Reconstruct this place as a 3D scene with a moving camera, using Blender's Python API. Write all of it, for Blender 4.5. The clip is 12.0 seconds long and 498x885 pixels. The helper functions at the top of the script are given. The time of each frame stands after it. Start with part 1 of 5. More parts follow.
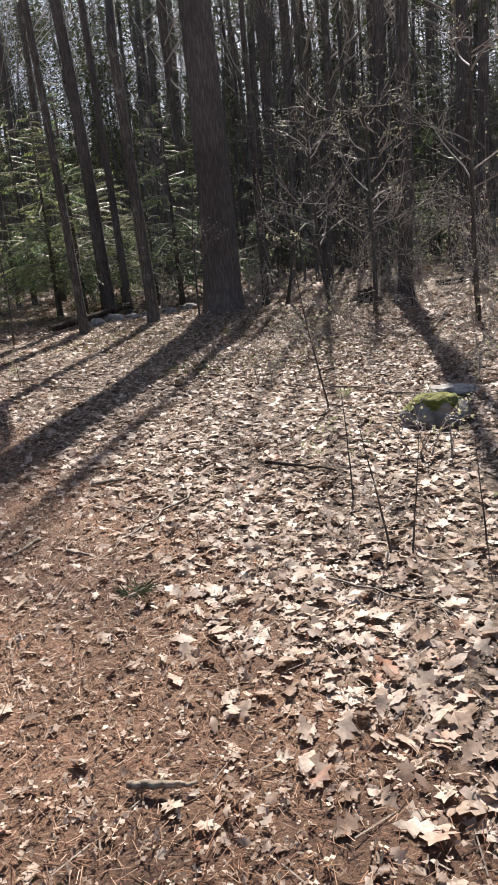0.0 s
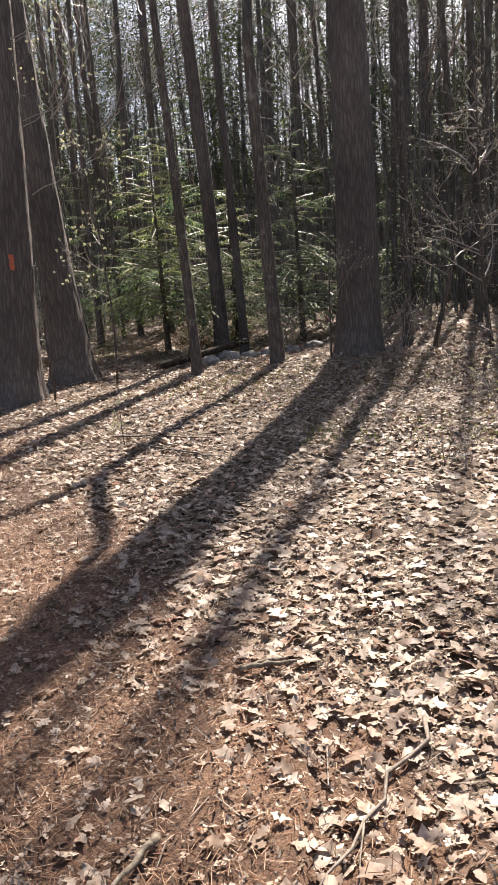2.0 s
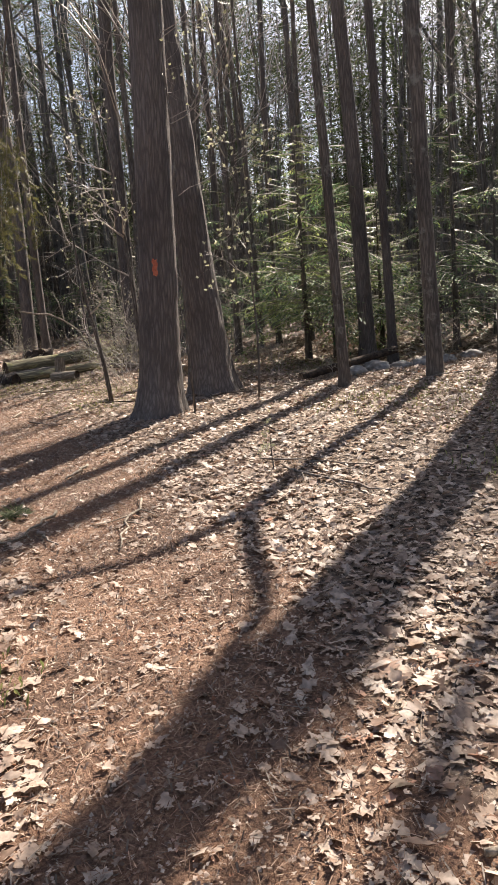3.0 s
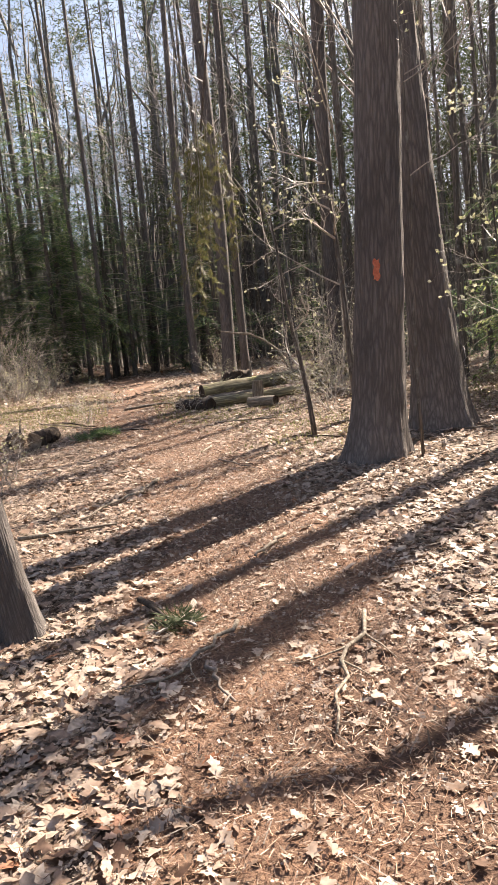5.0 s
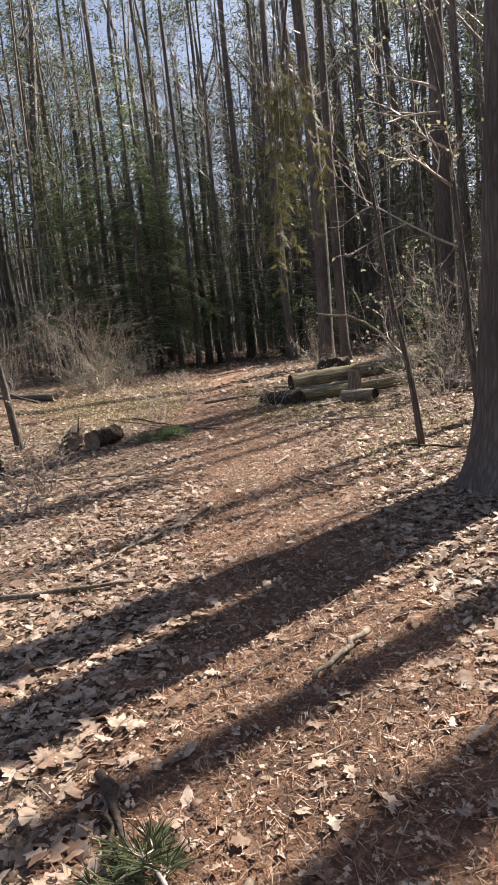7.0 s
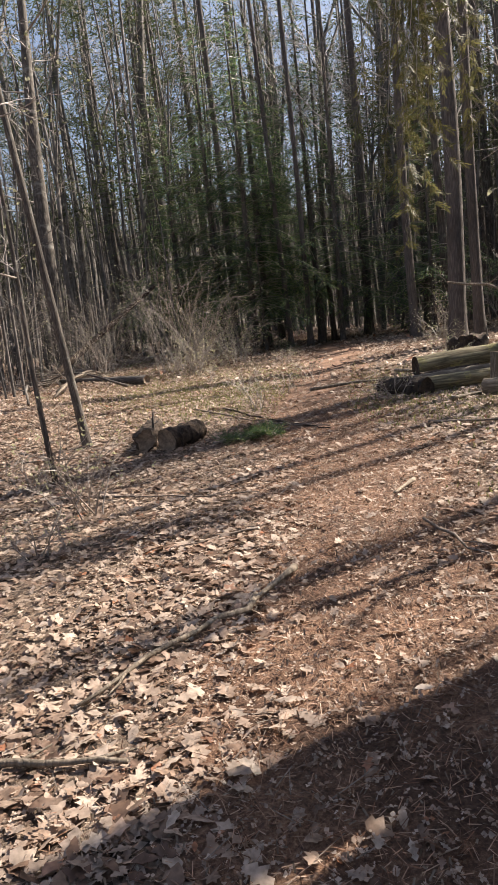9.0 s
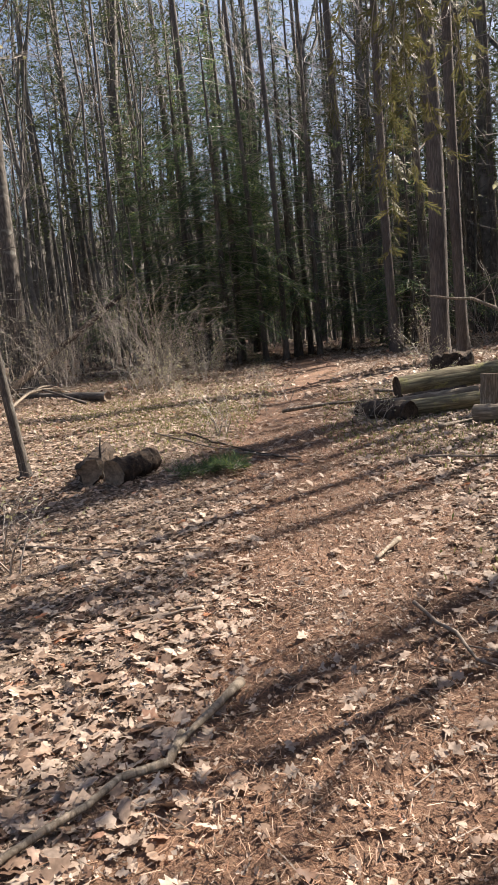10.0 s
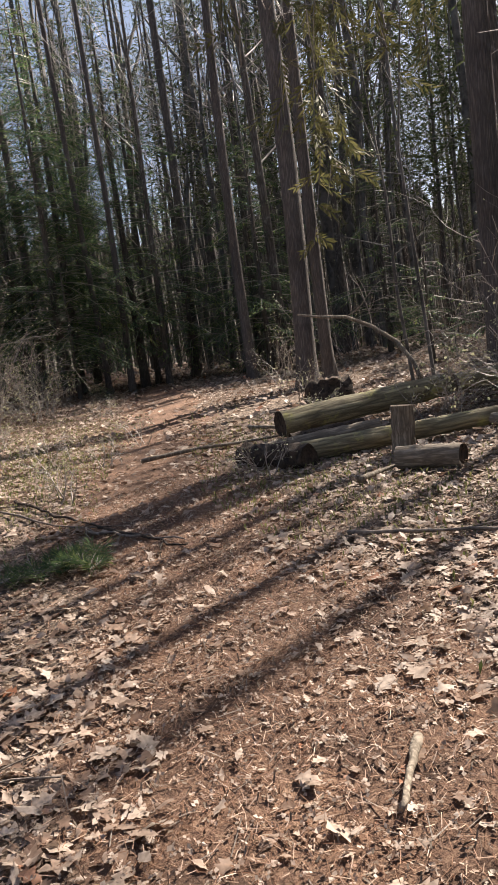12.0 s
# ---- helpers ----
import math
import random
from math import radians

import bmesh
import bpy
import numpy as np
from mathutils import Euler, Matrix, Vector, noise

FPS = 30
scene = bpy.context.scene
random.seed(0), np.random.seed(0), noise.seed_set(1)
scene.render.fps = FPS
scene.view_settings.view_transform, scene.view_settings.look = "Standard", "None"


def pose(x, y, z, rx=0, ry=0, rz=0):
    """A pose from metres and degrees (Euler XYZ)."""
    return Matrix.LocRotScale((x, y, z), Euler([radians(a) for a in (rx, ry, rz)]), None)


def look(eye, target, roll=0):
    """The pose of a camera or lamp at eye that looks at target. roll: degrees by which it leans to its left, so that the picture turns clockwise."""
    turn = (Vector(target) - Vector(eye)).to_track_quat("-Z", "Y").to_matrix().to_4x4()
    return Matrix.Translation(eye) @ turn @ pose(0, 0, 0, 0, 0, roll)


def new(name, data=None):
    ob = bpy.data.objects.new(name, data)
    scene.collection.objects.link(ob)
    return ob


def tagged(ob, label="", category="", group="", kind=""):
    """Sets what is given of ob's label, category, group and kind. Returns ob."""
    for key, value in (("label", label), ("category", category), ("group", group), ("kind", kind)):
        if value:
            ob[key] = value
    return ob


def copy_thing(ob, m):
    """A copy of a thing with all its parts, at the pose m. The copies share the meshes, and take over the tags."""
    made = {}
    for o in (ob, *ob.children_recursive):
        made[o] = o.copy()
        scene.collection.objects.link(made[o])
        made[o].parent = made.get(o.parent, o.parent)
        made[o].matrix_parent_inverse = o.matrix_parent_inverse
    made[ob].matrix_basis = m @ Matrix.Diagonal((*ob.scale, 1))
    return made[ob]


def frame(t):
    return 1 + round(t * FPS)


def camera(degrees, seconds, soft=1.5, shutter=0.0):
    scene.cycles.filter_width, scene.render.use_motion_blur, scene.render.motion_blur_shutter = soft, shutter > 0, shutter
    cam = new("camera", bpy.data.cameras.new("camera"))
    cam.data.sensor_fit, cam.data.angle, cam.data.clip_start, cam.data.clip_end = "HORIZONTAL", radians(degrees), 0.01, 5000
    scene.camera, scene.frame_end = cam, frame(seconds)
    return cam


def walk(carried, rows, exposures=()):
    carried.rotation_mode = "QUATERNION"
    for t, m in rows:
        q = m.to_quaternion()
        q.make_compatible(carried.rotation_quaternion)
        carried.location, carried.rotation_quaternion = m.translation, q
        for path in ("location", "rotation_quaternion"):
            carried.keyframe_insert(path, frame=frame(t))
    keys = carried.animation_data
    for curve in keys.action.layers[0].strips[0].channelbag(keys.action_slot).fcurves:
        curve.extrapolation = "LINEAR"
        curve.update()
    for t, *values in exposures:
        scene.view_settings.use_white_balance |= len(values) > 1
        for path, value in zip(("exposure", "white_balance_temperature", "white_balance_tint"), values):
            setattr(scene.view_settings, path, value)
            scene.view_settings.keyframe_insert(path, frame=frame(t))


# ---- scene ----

# ---- camera and walk ----
cam = camera(38.1, 12.0, soft=1.3)
METRES, EYE = 12.7, 1.5
ROWS = [
    (0.0, 0.0, 0.0, 0.0, -1.43, -13.67, 5.89),
    (0.5, -0.0052, 0.0421, 0.003, 7.0, -12.66, 5.67),
    (1.0, -0.0177, 0.0853, 0.0047, 10.13, -11.82, 6.02),
    (1.5, -0.033, 0.1248, 0.0056, 11.12, -11.42, 4.87),
    (2.0, -0.0509, 0.1629, 0.0076, 6.17, -10.63, 4.76),
    (2.5, -0.0669, 0.1936, 0.0106, 6.89, -10.59, 5.46),
    (3.0, -0.0862, 0.226, 0.0124, 16.19, -9.45, 4.98),
    (3.5, -0.1066, 0.2602, 0.0134, 21.95, -8.31, 5.1),
    (5.5, -0.179, 0.4061, 0.0149, 32.95, -6.7, 5.72),
    (6.0, -0.1903, 0.4427, 0.0148, 32.57, -7.48, 6.41),
    (6.5, -0.2127, 0.4786, 0.0176, 34.68, -7.49, 6.71),
    (7.0, -0.2356, 0.5116, 0.015, 40.24, -6.88, 5.96),
    (7.5, -0.2647, 0.543, 0.0153, 46.68, -7.62, 5.41),
    (9.5, -0.369, 0.6809, 0.0198, 49.62, -7.82, 6.16),
    (10.0, -0.3982, 0.7137, 0.0233, 47.91, -7.16, 5.51),
    (10.5, -0.4324, 0.743, 0.0283, 45.78, -6.66, 4.85),
    (11.0, -0.4643, 0.7736, 0.028, 43.62, -6.76, 5.02),
    (11.5, -0.4982, 0.7985, 0.0289, 38.84, -6.35, 5.42),
    (12.0, -0.5285, 0.8222, 0.0325, 35.08, -6.67, 7.74),
]
walk(cam, [(t, pose(METRES * x, METRES * y, EYE + METRES * z, 90 + pitch, roll, yaw)) for t, x, y, z, yaw, pitch, roll in ROWS],
     exposures=[(0.0, 1.16, 6550, 13), (1.5, 1.43, 6850, 13), (3.5, 1.62, 7050, 14), (5.5, 1.98, 7300, 15), (7.5, 1.38, 6950, 14), (9.5, 1.44, 7050, 14.5), (11.0, 1.42, 6900, 14), (12.0, 1.3, 6900, 14)])

# ---- sky and sun ----
SUN_AZ, SUN_EL = math.atan2(0.2, 0.98), radians(46)
world = bpy.data.worlds.new("sky")
scene.world = world
world.use_nodes = True
sky = world.node_tree.nodes.new("ShaderNodeTexSky")
sky.sky_type, sky.sun_disc, sky.sun_elevation, sky.sun_rotation = "NISHITA", False, SUN_EL, SUN_AZ
sky.air_density, sky.dust_density = 1.0, 2.0
world.node_tree.links.new(sky.outputs[0], world.node_tree.nodes["Background"].inputs[0])
world.node_tree.nodes["Background"].inputs[1].default_value = 0.064
sun = new("sun", bpy.data.lights.new("sun", "SUN"))
sun.data.energy, sun.data.angle, sun.data.color = 5.0, radians(0.53), (1.0, 0.94, 0.84)
toward = Vector((math.sin(SUN_AZ) * math.cos(SUN_EL), math.cos(SUN_AZ) * math.cos(SUN_EL), math.sin(SUN_EL)))
sun.matrix_world = look(toward * 60, (0, 0, 0))


# ---- materials ----
def material(name):
    m = bpy.data.materials.new(name)
    m.use_nodes = True
    return m, m.node_tree.nodes, m.node_tree.links, m.node_tree.nodes["Principled BSDF"]


def node(nodes, kind, **values):
    n = nodes.new(kind)
    for key, value in values.items():
        n.inputs[key.replace("_", " ")].default_value = value
    return n


def ramp(nodes, links, source, stops):
    r = nodes.new("ShaderNodeValToRGB")
    e = r.color_ramp.elements
    while len(e) < len(stops):
        e.new(0.5)
    for i, (at, colour) in enumerate(stops):
        e[i].position, e[i].color = at, (*colour, 1)
    links.new(source, r.inputs[0])
    return r.outputs[0]


def blend(nodes, links, kind, factor, a, b):
    x = nodes.new("ShaderNodeMix")
    x.data_type, x.blend_type = "RGBA", kind
    for socket, value in ((x.inputs[0], factor), (x.inputs[6], a), (x.inputs[7], b)):
        if isinstance(value, bpy.types.NodeSocket):
            links.new(value, socket)
        else:
            socket.default_value = value
    return x.outputs[2]


def mapped(nodes, links, scale):
    t, mp = nodes.new("ShaderNodeTexCoord"), nodes.new("ShaderNodeMapping")
    mp.inputs["Scale"].default_value = scale
    links.new(t.outputs["Object"], mp.inputs[0])
    return mp.outputs[0]


def bark_material(name, dark, light, furrow, depth, lichen=None):
    """Furrowed bark: long plates split by vertical cracks, over broad stains."""
    m, ns, ls, p = material(name)
    v = mapped(ns, ls, (furrow, furrow, furrow * 0.11))
    warp = node(ns, "ShaderNodeTexNoise", Scale=0.9, Detail=3.0)
    ls.new(v, warp.inputs["Vector"])
    shift = ns.new("ShaderNodeVectorMath")
    shift.operation = "MULTIPLY_ADD"
    shift.inputs[1].default_value = (1.1, 1.1, 1.1)
    ls.new(warp.outputs["Color"], shift.inputs[0])
    ls.new(v, shift.inputs[2])
    plates = node(ns, "ShaderNodeTexVoronoi", Scale=1.0)
    plates.feature = "DISTANCE_TO_EDGE"
    ls.new(shift.outputs[0], plates.inputs["Vector"])
    grain = node(ns, "ShaderNodeTexNoise", Scale=3.2, Detail=6.0, Roughness=0.65)
    ls.new(v, grain.inputs["Vector"])
    wide = node(ns, "ShaderNodeTexNoise", Scale=1.1, Detail=4.0)
    ls.new(mapped(ns, ls, (1, 1, 0.5)), wide.inputs["Vector"])
    edge = ramp(ns, ls, plates.outputs["Distance"], [(0.0, (0.25, 0.25, 0.25)), (0.3, (1, 1, 1))])
    tone = blend(ns, ls, "MULTIPLY", 1.0, edge, grain.outputs["Fac"])
    colour = ramp(ns, ls, tone, [(0.05, dark), (0.65, light)])
    stain = ramp(ns, ls, wide.outputs["Fac"], [(0.35, (0.65, 0.62, 0.6)), (0.65, (1.15, 1.12, 1.08))])
    colour = blend(ns, ls, "MULTIPLY", 1.0, colour, stain)
    if lichen:
        spots = node(ns, "ShaderNodeTexNoise", Scale=4.0, Detail=8.0, Roughness=0.7)
        ls.new(mapped(ns, ls, (1, 1, 1)), spots.inputs["Vector"])
        colour = blend(ns, ls, "MIX", ramp(ns, ls, spots.outputs["Fac"], [(0.55, (0, 0, 0)), (0.66, (0.75, 0.75, 0.75))]), colour, (*lichen, 1))
    ls.new(colour, p.inputs["Base Color"])
    bump = node(ns, "ShaderNodeBump", Strength=0.9, Distance=depth)
    ls.new(tone, bump.inputs["Height"])
    ls.new(bump.outputs[0], p.inputs["Normal"])
    p.inputs["Roughness"].default_value = 0.85
    return m


def leaf_material(name, stops, through_light, rough=0.5, spread=0.25):
    """Thin leaves that let light through; each island takes its own tone."""
    m, ns, ls, p = material(name)
    geo = ns.new("ShaderNodeNewGeometry")
    colour = ramp(ns, ls, geo.outputs["Random Per Island"], stops)
    blotch = node(ns, "ShaderNodeTexNoise", Scale=38.0, Detail=4.0)
    ls.new(geo.outputs["Position"], blotch.inputs["Vector"])
    shade = ramp(ns, ls, blotch.outputs["Fac"], [(0.3, (1 - spread,) * 3), (0.7, (1 + spread,) * 3)])
    colour = blend(ns, ls, "MULTIPLY", 1.0, colour, shade)
    ls.new(colour, p.inputs["Base Color"])
    p.inputs["Roughness"].default_value, p.inputs["Specular IOR Level"].default_value = rough, 0.32
    thin = ns.new("ShaderNodeBsdfTranslucent")
    ls.new(colour, thin.inputs[0])
    mix = ns.new("ShaderNodeMixShader")
    mix.inputs[0].default_value = through_light
    ls.new(p.outputs[0], mix.inputs[1])
    ls.new(thin.outputs[0], mix.inputs[2])
    ls.new(mix.outputs[0], ns["Material Output"].inputs[0])
    return m


def plain_material(name, a, b, scale, rough, bump_depth=0.004):
    m, ns, ls, p = material(name)
    n = node(ns, "ShaderNodeTexNoise", Scale=scale, Detail=6.0, Roughness=0.65)
    ls.new(mapped(ns, ls, (1, 1, 1)), n.inputs["Vector"])
    ls.new(ramp(ns, ls, n.outputs["Fac"], [(0.35, a), (0.68, b)]), p.inputs["Base Color"])
    bump = node(ns, "ShaderNodeBump", Strength=0.7, Distance=bump_depth)
    ls.new(n.outputs["Fac"], bump.inputs["Height"])
    ls.new(bump.outputs[0], p.inputs["Normal"])
    p.inputs["Roughness"].default_value = rough
    return m


def ground_material():
    """Forest soil: rust-brown needle duff on the trodden path, dark humus and leaf crumbs beside it."""
    m, ns, ls, p = material("forest_soil")
    v = mapped(ns, ls, (1, 1, 1))
    path = ns.new("ShaderNodeAttribute")
    path.attribute_name = "trodden"
    fine = node(ns, "ShaderNodeTexNoise", Scale=55.0, Detail=8.0, Roughness=0.75)
    mid = node(ns, "ShaderNodeTexNoise", Scale=6.0, Detail=6.0)
    crumbs = node(ns, "ShaderNodeTexVoronoi", Scale=34.0)
    strands = node(ns, "ShaderNodeTexNoise", Scale=14.0, Detail=5.0, Distortion=2.5)
    for n in (fine, mid, crumbs, strands):
        ls.new(v, n.inputs["Vector"])
    duff = ramp(ns, ls, fine.outputs["Fac"], [(0.32, (0.058, 0.033, 0.024)), (0.5, (0.195, 0.112, 0.074)), (0.7, (0.39, 0.27, 0.19))])
    duff = blend(ns, ls, "MULTIPLY", 0.7, duff, ramp(ns, ls, mid.outputs["Fac"], [(0.3, (0.6, 0.55, 0.5)), (0.7, (1.2, 1.15, 1.1))]))
    damp = node(ns, "ShaderNodeTexNoise", Scale=1.4, Detail=5.0, Roughness=0.6)
    ls.new(v, damp.inputs["Vector"])
    duff = blend(ns, ls, "MULTIPLY", 1.0, duff, ramp(ns, ls, damp.outputs["Fac"], [(0.36, (0.5, 0.46, 0.44)), (0.58, (1.1, 1.08, 1.06))]))
    litter = ramp(ns, ls, crumbs.outputs["Color"], [(0.1, (0.035, 0.023, 0.016)), (0.5, (0.18, 0.125, 0.09)), (0.9, (0.42, 0.325, 0.25))])
    litter = blend(ns, ls, "MULTIPLY", 0.8, litter, ramp(ns, ls, fine.outputs["Fac"], [(0.3, (0.4, 0.38, 0.35)), (0.7, (1.2, 1.2, 1.2))]))
    edge = blend(ns, ls, "ADD", 0.35, path.outputs["Color"], strands.outputs["Fac"])
    mask = ramp(ns, ls, edge, [(0.35, (0, 0, 0)), (0.62, (1, 1, 1))])
    ls.new(blend(ns, ls, "MIX", mask, litter, duff), p.inputs["Base Color"])
    bump = node(ns, "ShaderNodeBump", Strength=1.0, Distance=0.02)
    ls.new(fine.outputs["Fac"], bump.inputs["Height"])
    ls.new(bump.outputs[0], p.inputs["Normal"])
    p.inputs["Roughness"].default_value = 0.9
    return m


PINE_BARK = bark_material("pine_bark", (0.075, 0.067, 0.065), (0.23, 0.208, 0.202), 26.0, 0.025)
GREY_BARK = bark_material("grey_bark", (0.05, 0.045, 0.041), (0.21, 0.188, 0.17), 30.0, 0.008, lichen=(0.26, 0.26, 0.235))
# bark lightened: the silvery sheen of backlit twigs is put into the colour
BACKLIT_TWIG = plain_material("backlit_twig_bark", (0.2, 0.17, 0.148), (0.48, 0.43, 0.385), 30.0, 0.45)
# the same bark without that sheen, for sticks on the ground
FALLEN_TWIG = plain_material("fallen_twig_bark", (0.1, 0.075, 0.058), (0.29, 0.24, 0.2), 30.0, 0.7)
DEAD_WOOD = bark_material("weathered_wood", (0.11, 0.09, 0.068), (0.38, 0.33, 0.27), 26.0, 0.006)
MOSSY_BARK = bark_material("mossy_bark", (0.1, 0.085, 0.055), (0.44, 0.4, 0.25), 16.0, 0.012, lichen=(0.42, 0.4, 0.13))
ROTTEN = plain_material("rotten_wood", (0.012, 0.009, 0.007), (0.095, 0.066, 0.048), 16.0, 0.95, 0.04)
CUT_WOOD = plain_material("cut_end_grain", (0.1, 0.075, 0.055), (0.3, 0.23, 0.17), 22.0, 0.8)
STONE = plain_material("field_stone", (0.13, 0.12, 0.115), (0.36, 0.35, 0.33), 7.0, 0.8, 0.01)
MOSS = plain_material("moss", (0.045, 0.055, 0.012), (0.2, 0.2, 0.04), 45.0, 0.95, 0.012)
PAINT = plain_material("orange_paint", (0.4, 0.09, 0.045), (0.62, 0.2, 0.11), 40.0, 0.7)
LITTER = leaf_material("dry_leaves", [(0.0, (0.12, 0.07, 0.05)), (0.2, (0.25, 0.172, 0.127)), (0.5, (0.375, 0.288, 0.23)), (0.8, (0.43, 0.347, 0.285)), (0.95, (0.48, 0.4, 0.335)), (1.0, (0.3, 0.13, 0.07))], 0.25, 0.52, 0.35)
NEEDLE_LITTER = leaf_material("dry_needles", [(0.0, (0.1, 0.046, 0.027)), (0.5, (0.25, 0.13, 0.077)), (1.0, (0.43, 0.3, 0.215))], 0.1, 0.5)
# the palest tones stand in for sunlit tips, painted on needles at random
HEMLOCK = leaf_material("hemlock_needles", [(0.0, (0.05, 0.09, 0.05)), (0.55, (0.09, 0.15, 0.075)), (0.8, (0.15, 0.22, 0.09)), (1.0, (0.32, 0.38, 0.13))], 0.5, 0.6)
FRESH_GREEN = leaf_material("fresh_fir_needles", [(0.0, (0.08, 0.12, 0.045)), (0.5, (0.17, 0.22, 0.075)), (1.0, (0.36, 0.4, 0.16))], 0.5, 0.5)
PINE_GREEN = leaf_material("pine_needles", [(0.0, (0.04, 0.055, 0.026)), (0.7, (0.075, 0.095, 0.045)), (1.0, (0.13, 0.14, 0.065))], 0.35, 0.75)
CEDAR_GREEN = leaf_material("yellowing_needles", [(0.0, (0.09, 0.095, 0.035)), (1.0, (0.19, 0.175, 0.075))], 0.4, 0.5)
BUD = leaf_material("opening_buds", [(0.0, (0.4, 0.41, 0.22)), (1.0, (0.62, 0.6, 0.44))], 0.4, 0.5)
SPROUT = leaf_material("green_sprouts", [(0.0, (0.1, 0.13, 0.04)), (1.0, (0.34, 0.33, 0.14))], 0.4, 0.5)
FAR_BARK = plain_material("far_bark", (0.055, 0.052, 0.049), (0.21, 0.198, 0.186), 2.5, 0.9)
FAR_WOOD = plain_material("far_woods", (0.04, 0.045, 0.03), (0.2, 0.18, 0.14), 1.3, 0.95, 0.2)
SOIL = ground_material()


# ---- geometry helpers ----
class Geo:
    """Vertices and faces of one mesh, with a material slot for each face."""

    def __init__(self):
        self.v, self.f, self.m = [], [], []

    def tube(self, points, radii, sides=6, slot=0, closed=True):
        pts = [Vector(p) for p in points]
        base = len(self.v)
        side = None
        for i, p in enumerate(pts):
            d = (pts[min(i + 1, len(pts) - 1)] - pts[max(i - 1, 0)]).normalized()
            if side is None:
                side = d.orthogonal().normalized()
            side = (side - d * side.dot(d)).normalized()
            up = d.cross(side)
            for k in range(sides):
                a = 2 * math.pi * k / sides
                self.v.append(tuple(p + (side * math.cos(a) + up * math.sin(a)) * radii[i]))
        for i in range(len(pts) - 1):
            for k in range(sides):
                a, b = base + i * sides + k, base + i * sides + (k + 1) % sides
                self.f.append((a, b, b + sides, a + sides))
                self.m.append(slot)
        if closed:
            last = base + (len(pts) - 1) * sides
            self.f += [tuple(range(base + sides - 1, base - 1, -1)), tuple(range(last, last + sides))]
            self.m += [slot, slot]

    def blade(self, p, way, across, length, width, slot=0):
        """A small pointed leaf: four corners."""
        base = len(self.v)
        self.v += [tuple(p), tuple(p + way * length * 0.45 + across * width), tuple(p + way * length), tuple(p + way * length * 0.45 - across * width)]
        self.f.append((base, base + 1, base + 2, base + 3))
        self.m.append(slot)

    def mesh(self, name, materials, smooth=True):
        me = bpy.data.meshes.new(name)
        me.from_pydata(self.v, [], self.f)
        for m in materials:
            me.materials.append(m)
        me.polygons.foreach_set("material_index", self.m)
        me.polygons.foreach_set("use_smooth", [smooth] * len(self.f))
        me.update()
        return me


def part(name, geo, materials, parent, label="", smooth=True):
    me = geo if isinstance(geo, bpy.types.Mesh) else geo.mesh(name, materials if isinstance(materials, (list, tuple)) else [materials], smooth)
    ob = new(name, me)
    ob.parent = parent
    return tagged(ob, label)


def quad_sheet(name, verts, quads, materials, smooth=False):
    """A mesh of many four-cornered faces from arrays."""
    me = bpy.data.meshes.new(name)
    me.vertices.add(len(verts))
    me.vertices.foreach_set("co", np.asarray(verts, np.float32).ravel())
    n = len(quads)
    me.loops.add(4 * n)
    me.loops.foreach_set("vertex_index", np.asarray(quads, np.int32).ravel())
    me.polygons.add(n)
    me.polygons.foreach_set("loop_start", np.arange(0, 4 * n, 4, dtype=np.int32))
    me.polygons.foreach_set("use_smooth", [smooth] * n)
    for m in materials:
        me.materials.append(m)
    me.update(calc_edges=True)
    return me


# ---- ground ----
PATH = [(0.1, -4), (-0.2, 0), (-0.5, 1.6), (-1.1, 3.2), (-2.1, 5), (-3.05, 6.7), (-4.3, 8.3), (-5.7, 9.9), (-7.2, 11.5), (-9.0, 13.2),
        (-11.2, 15), (-13.2, 17.2), (-16.2, 20.8), (-19.3, 24.2), (-22.8, 27.2), (-28, 31)]


def smooth(f):
    f = np.clip(f, 0, 1)
    return f * f * (3 - 2 * f)


def path_offset(x, y):
    """How far a place lies to the west of the far path, and how far along it."""
    return -0.747 * (x + 9.8) - 0.664 * (y - 13.5), -0.664 * (x + 9.8) + 0.747 * (y - 13.5)


def height(x, y):
    """The height of the ground, for numbers or arrays."""
    x, y = np.asarray(x, float), np.asarray(y, float)
    y0, reach = np.interp(x, (-10, 2), (20, 14.5)), np.interp(x, (-10, 2), (12, 4.5))
    yy = np.where(y < y0, y, y0 + reach * (1 - np.exp(-np.maximum(y - y0, 0) / reach)))
    yy = np.maximum(yy, -8)
    xx = np.clip(x, -24, 16)
    z = 0.02 + 0.0007 * xx + 0.02 * yy - 0.00021 * xx * xx + 0.00042 * xx * yy + 0.0021 * yy * yy
    # the ground climbs gently on one side of the far path and dips on the other
    off, along = path_offset(x, y)
    z = z + 0.11 * np.clip(off - 0.3, 0, 5) * smooth((along + 1) / 5) - 0.075 * np.clip(-off - 0.5, 0, 3.5) * smooth((along - 1) / 3)
    z = z - 0.2 * np.exp(-((x + 2) ** 2 + (y - 17.3) ** 2) / 6) + 0.08 * np.exp(-((x + 0.1) ** 2 + (y - 12.9) ** 2) / 2)
    away = np.clip((path_distance(x, y) - 0.6) / 3, 0, 1)
    z = z + away * (0.035 * np.sin(1.3 * x + 0.7 * y) * np.sin(0.9 * y - 0.5 * x + 1) + 0.018 * np.sin(3.1 * x + 1.7) * np.sin(2.7 * y + 0.4))
    return z


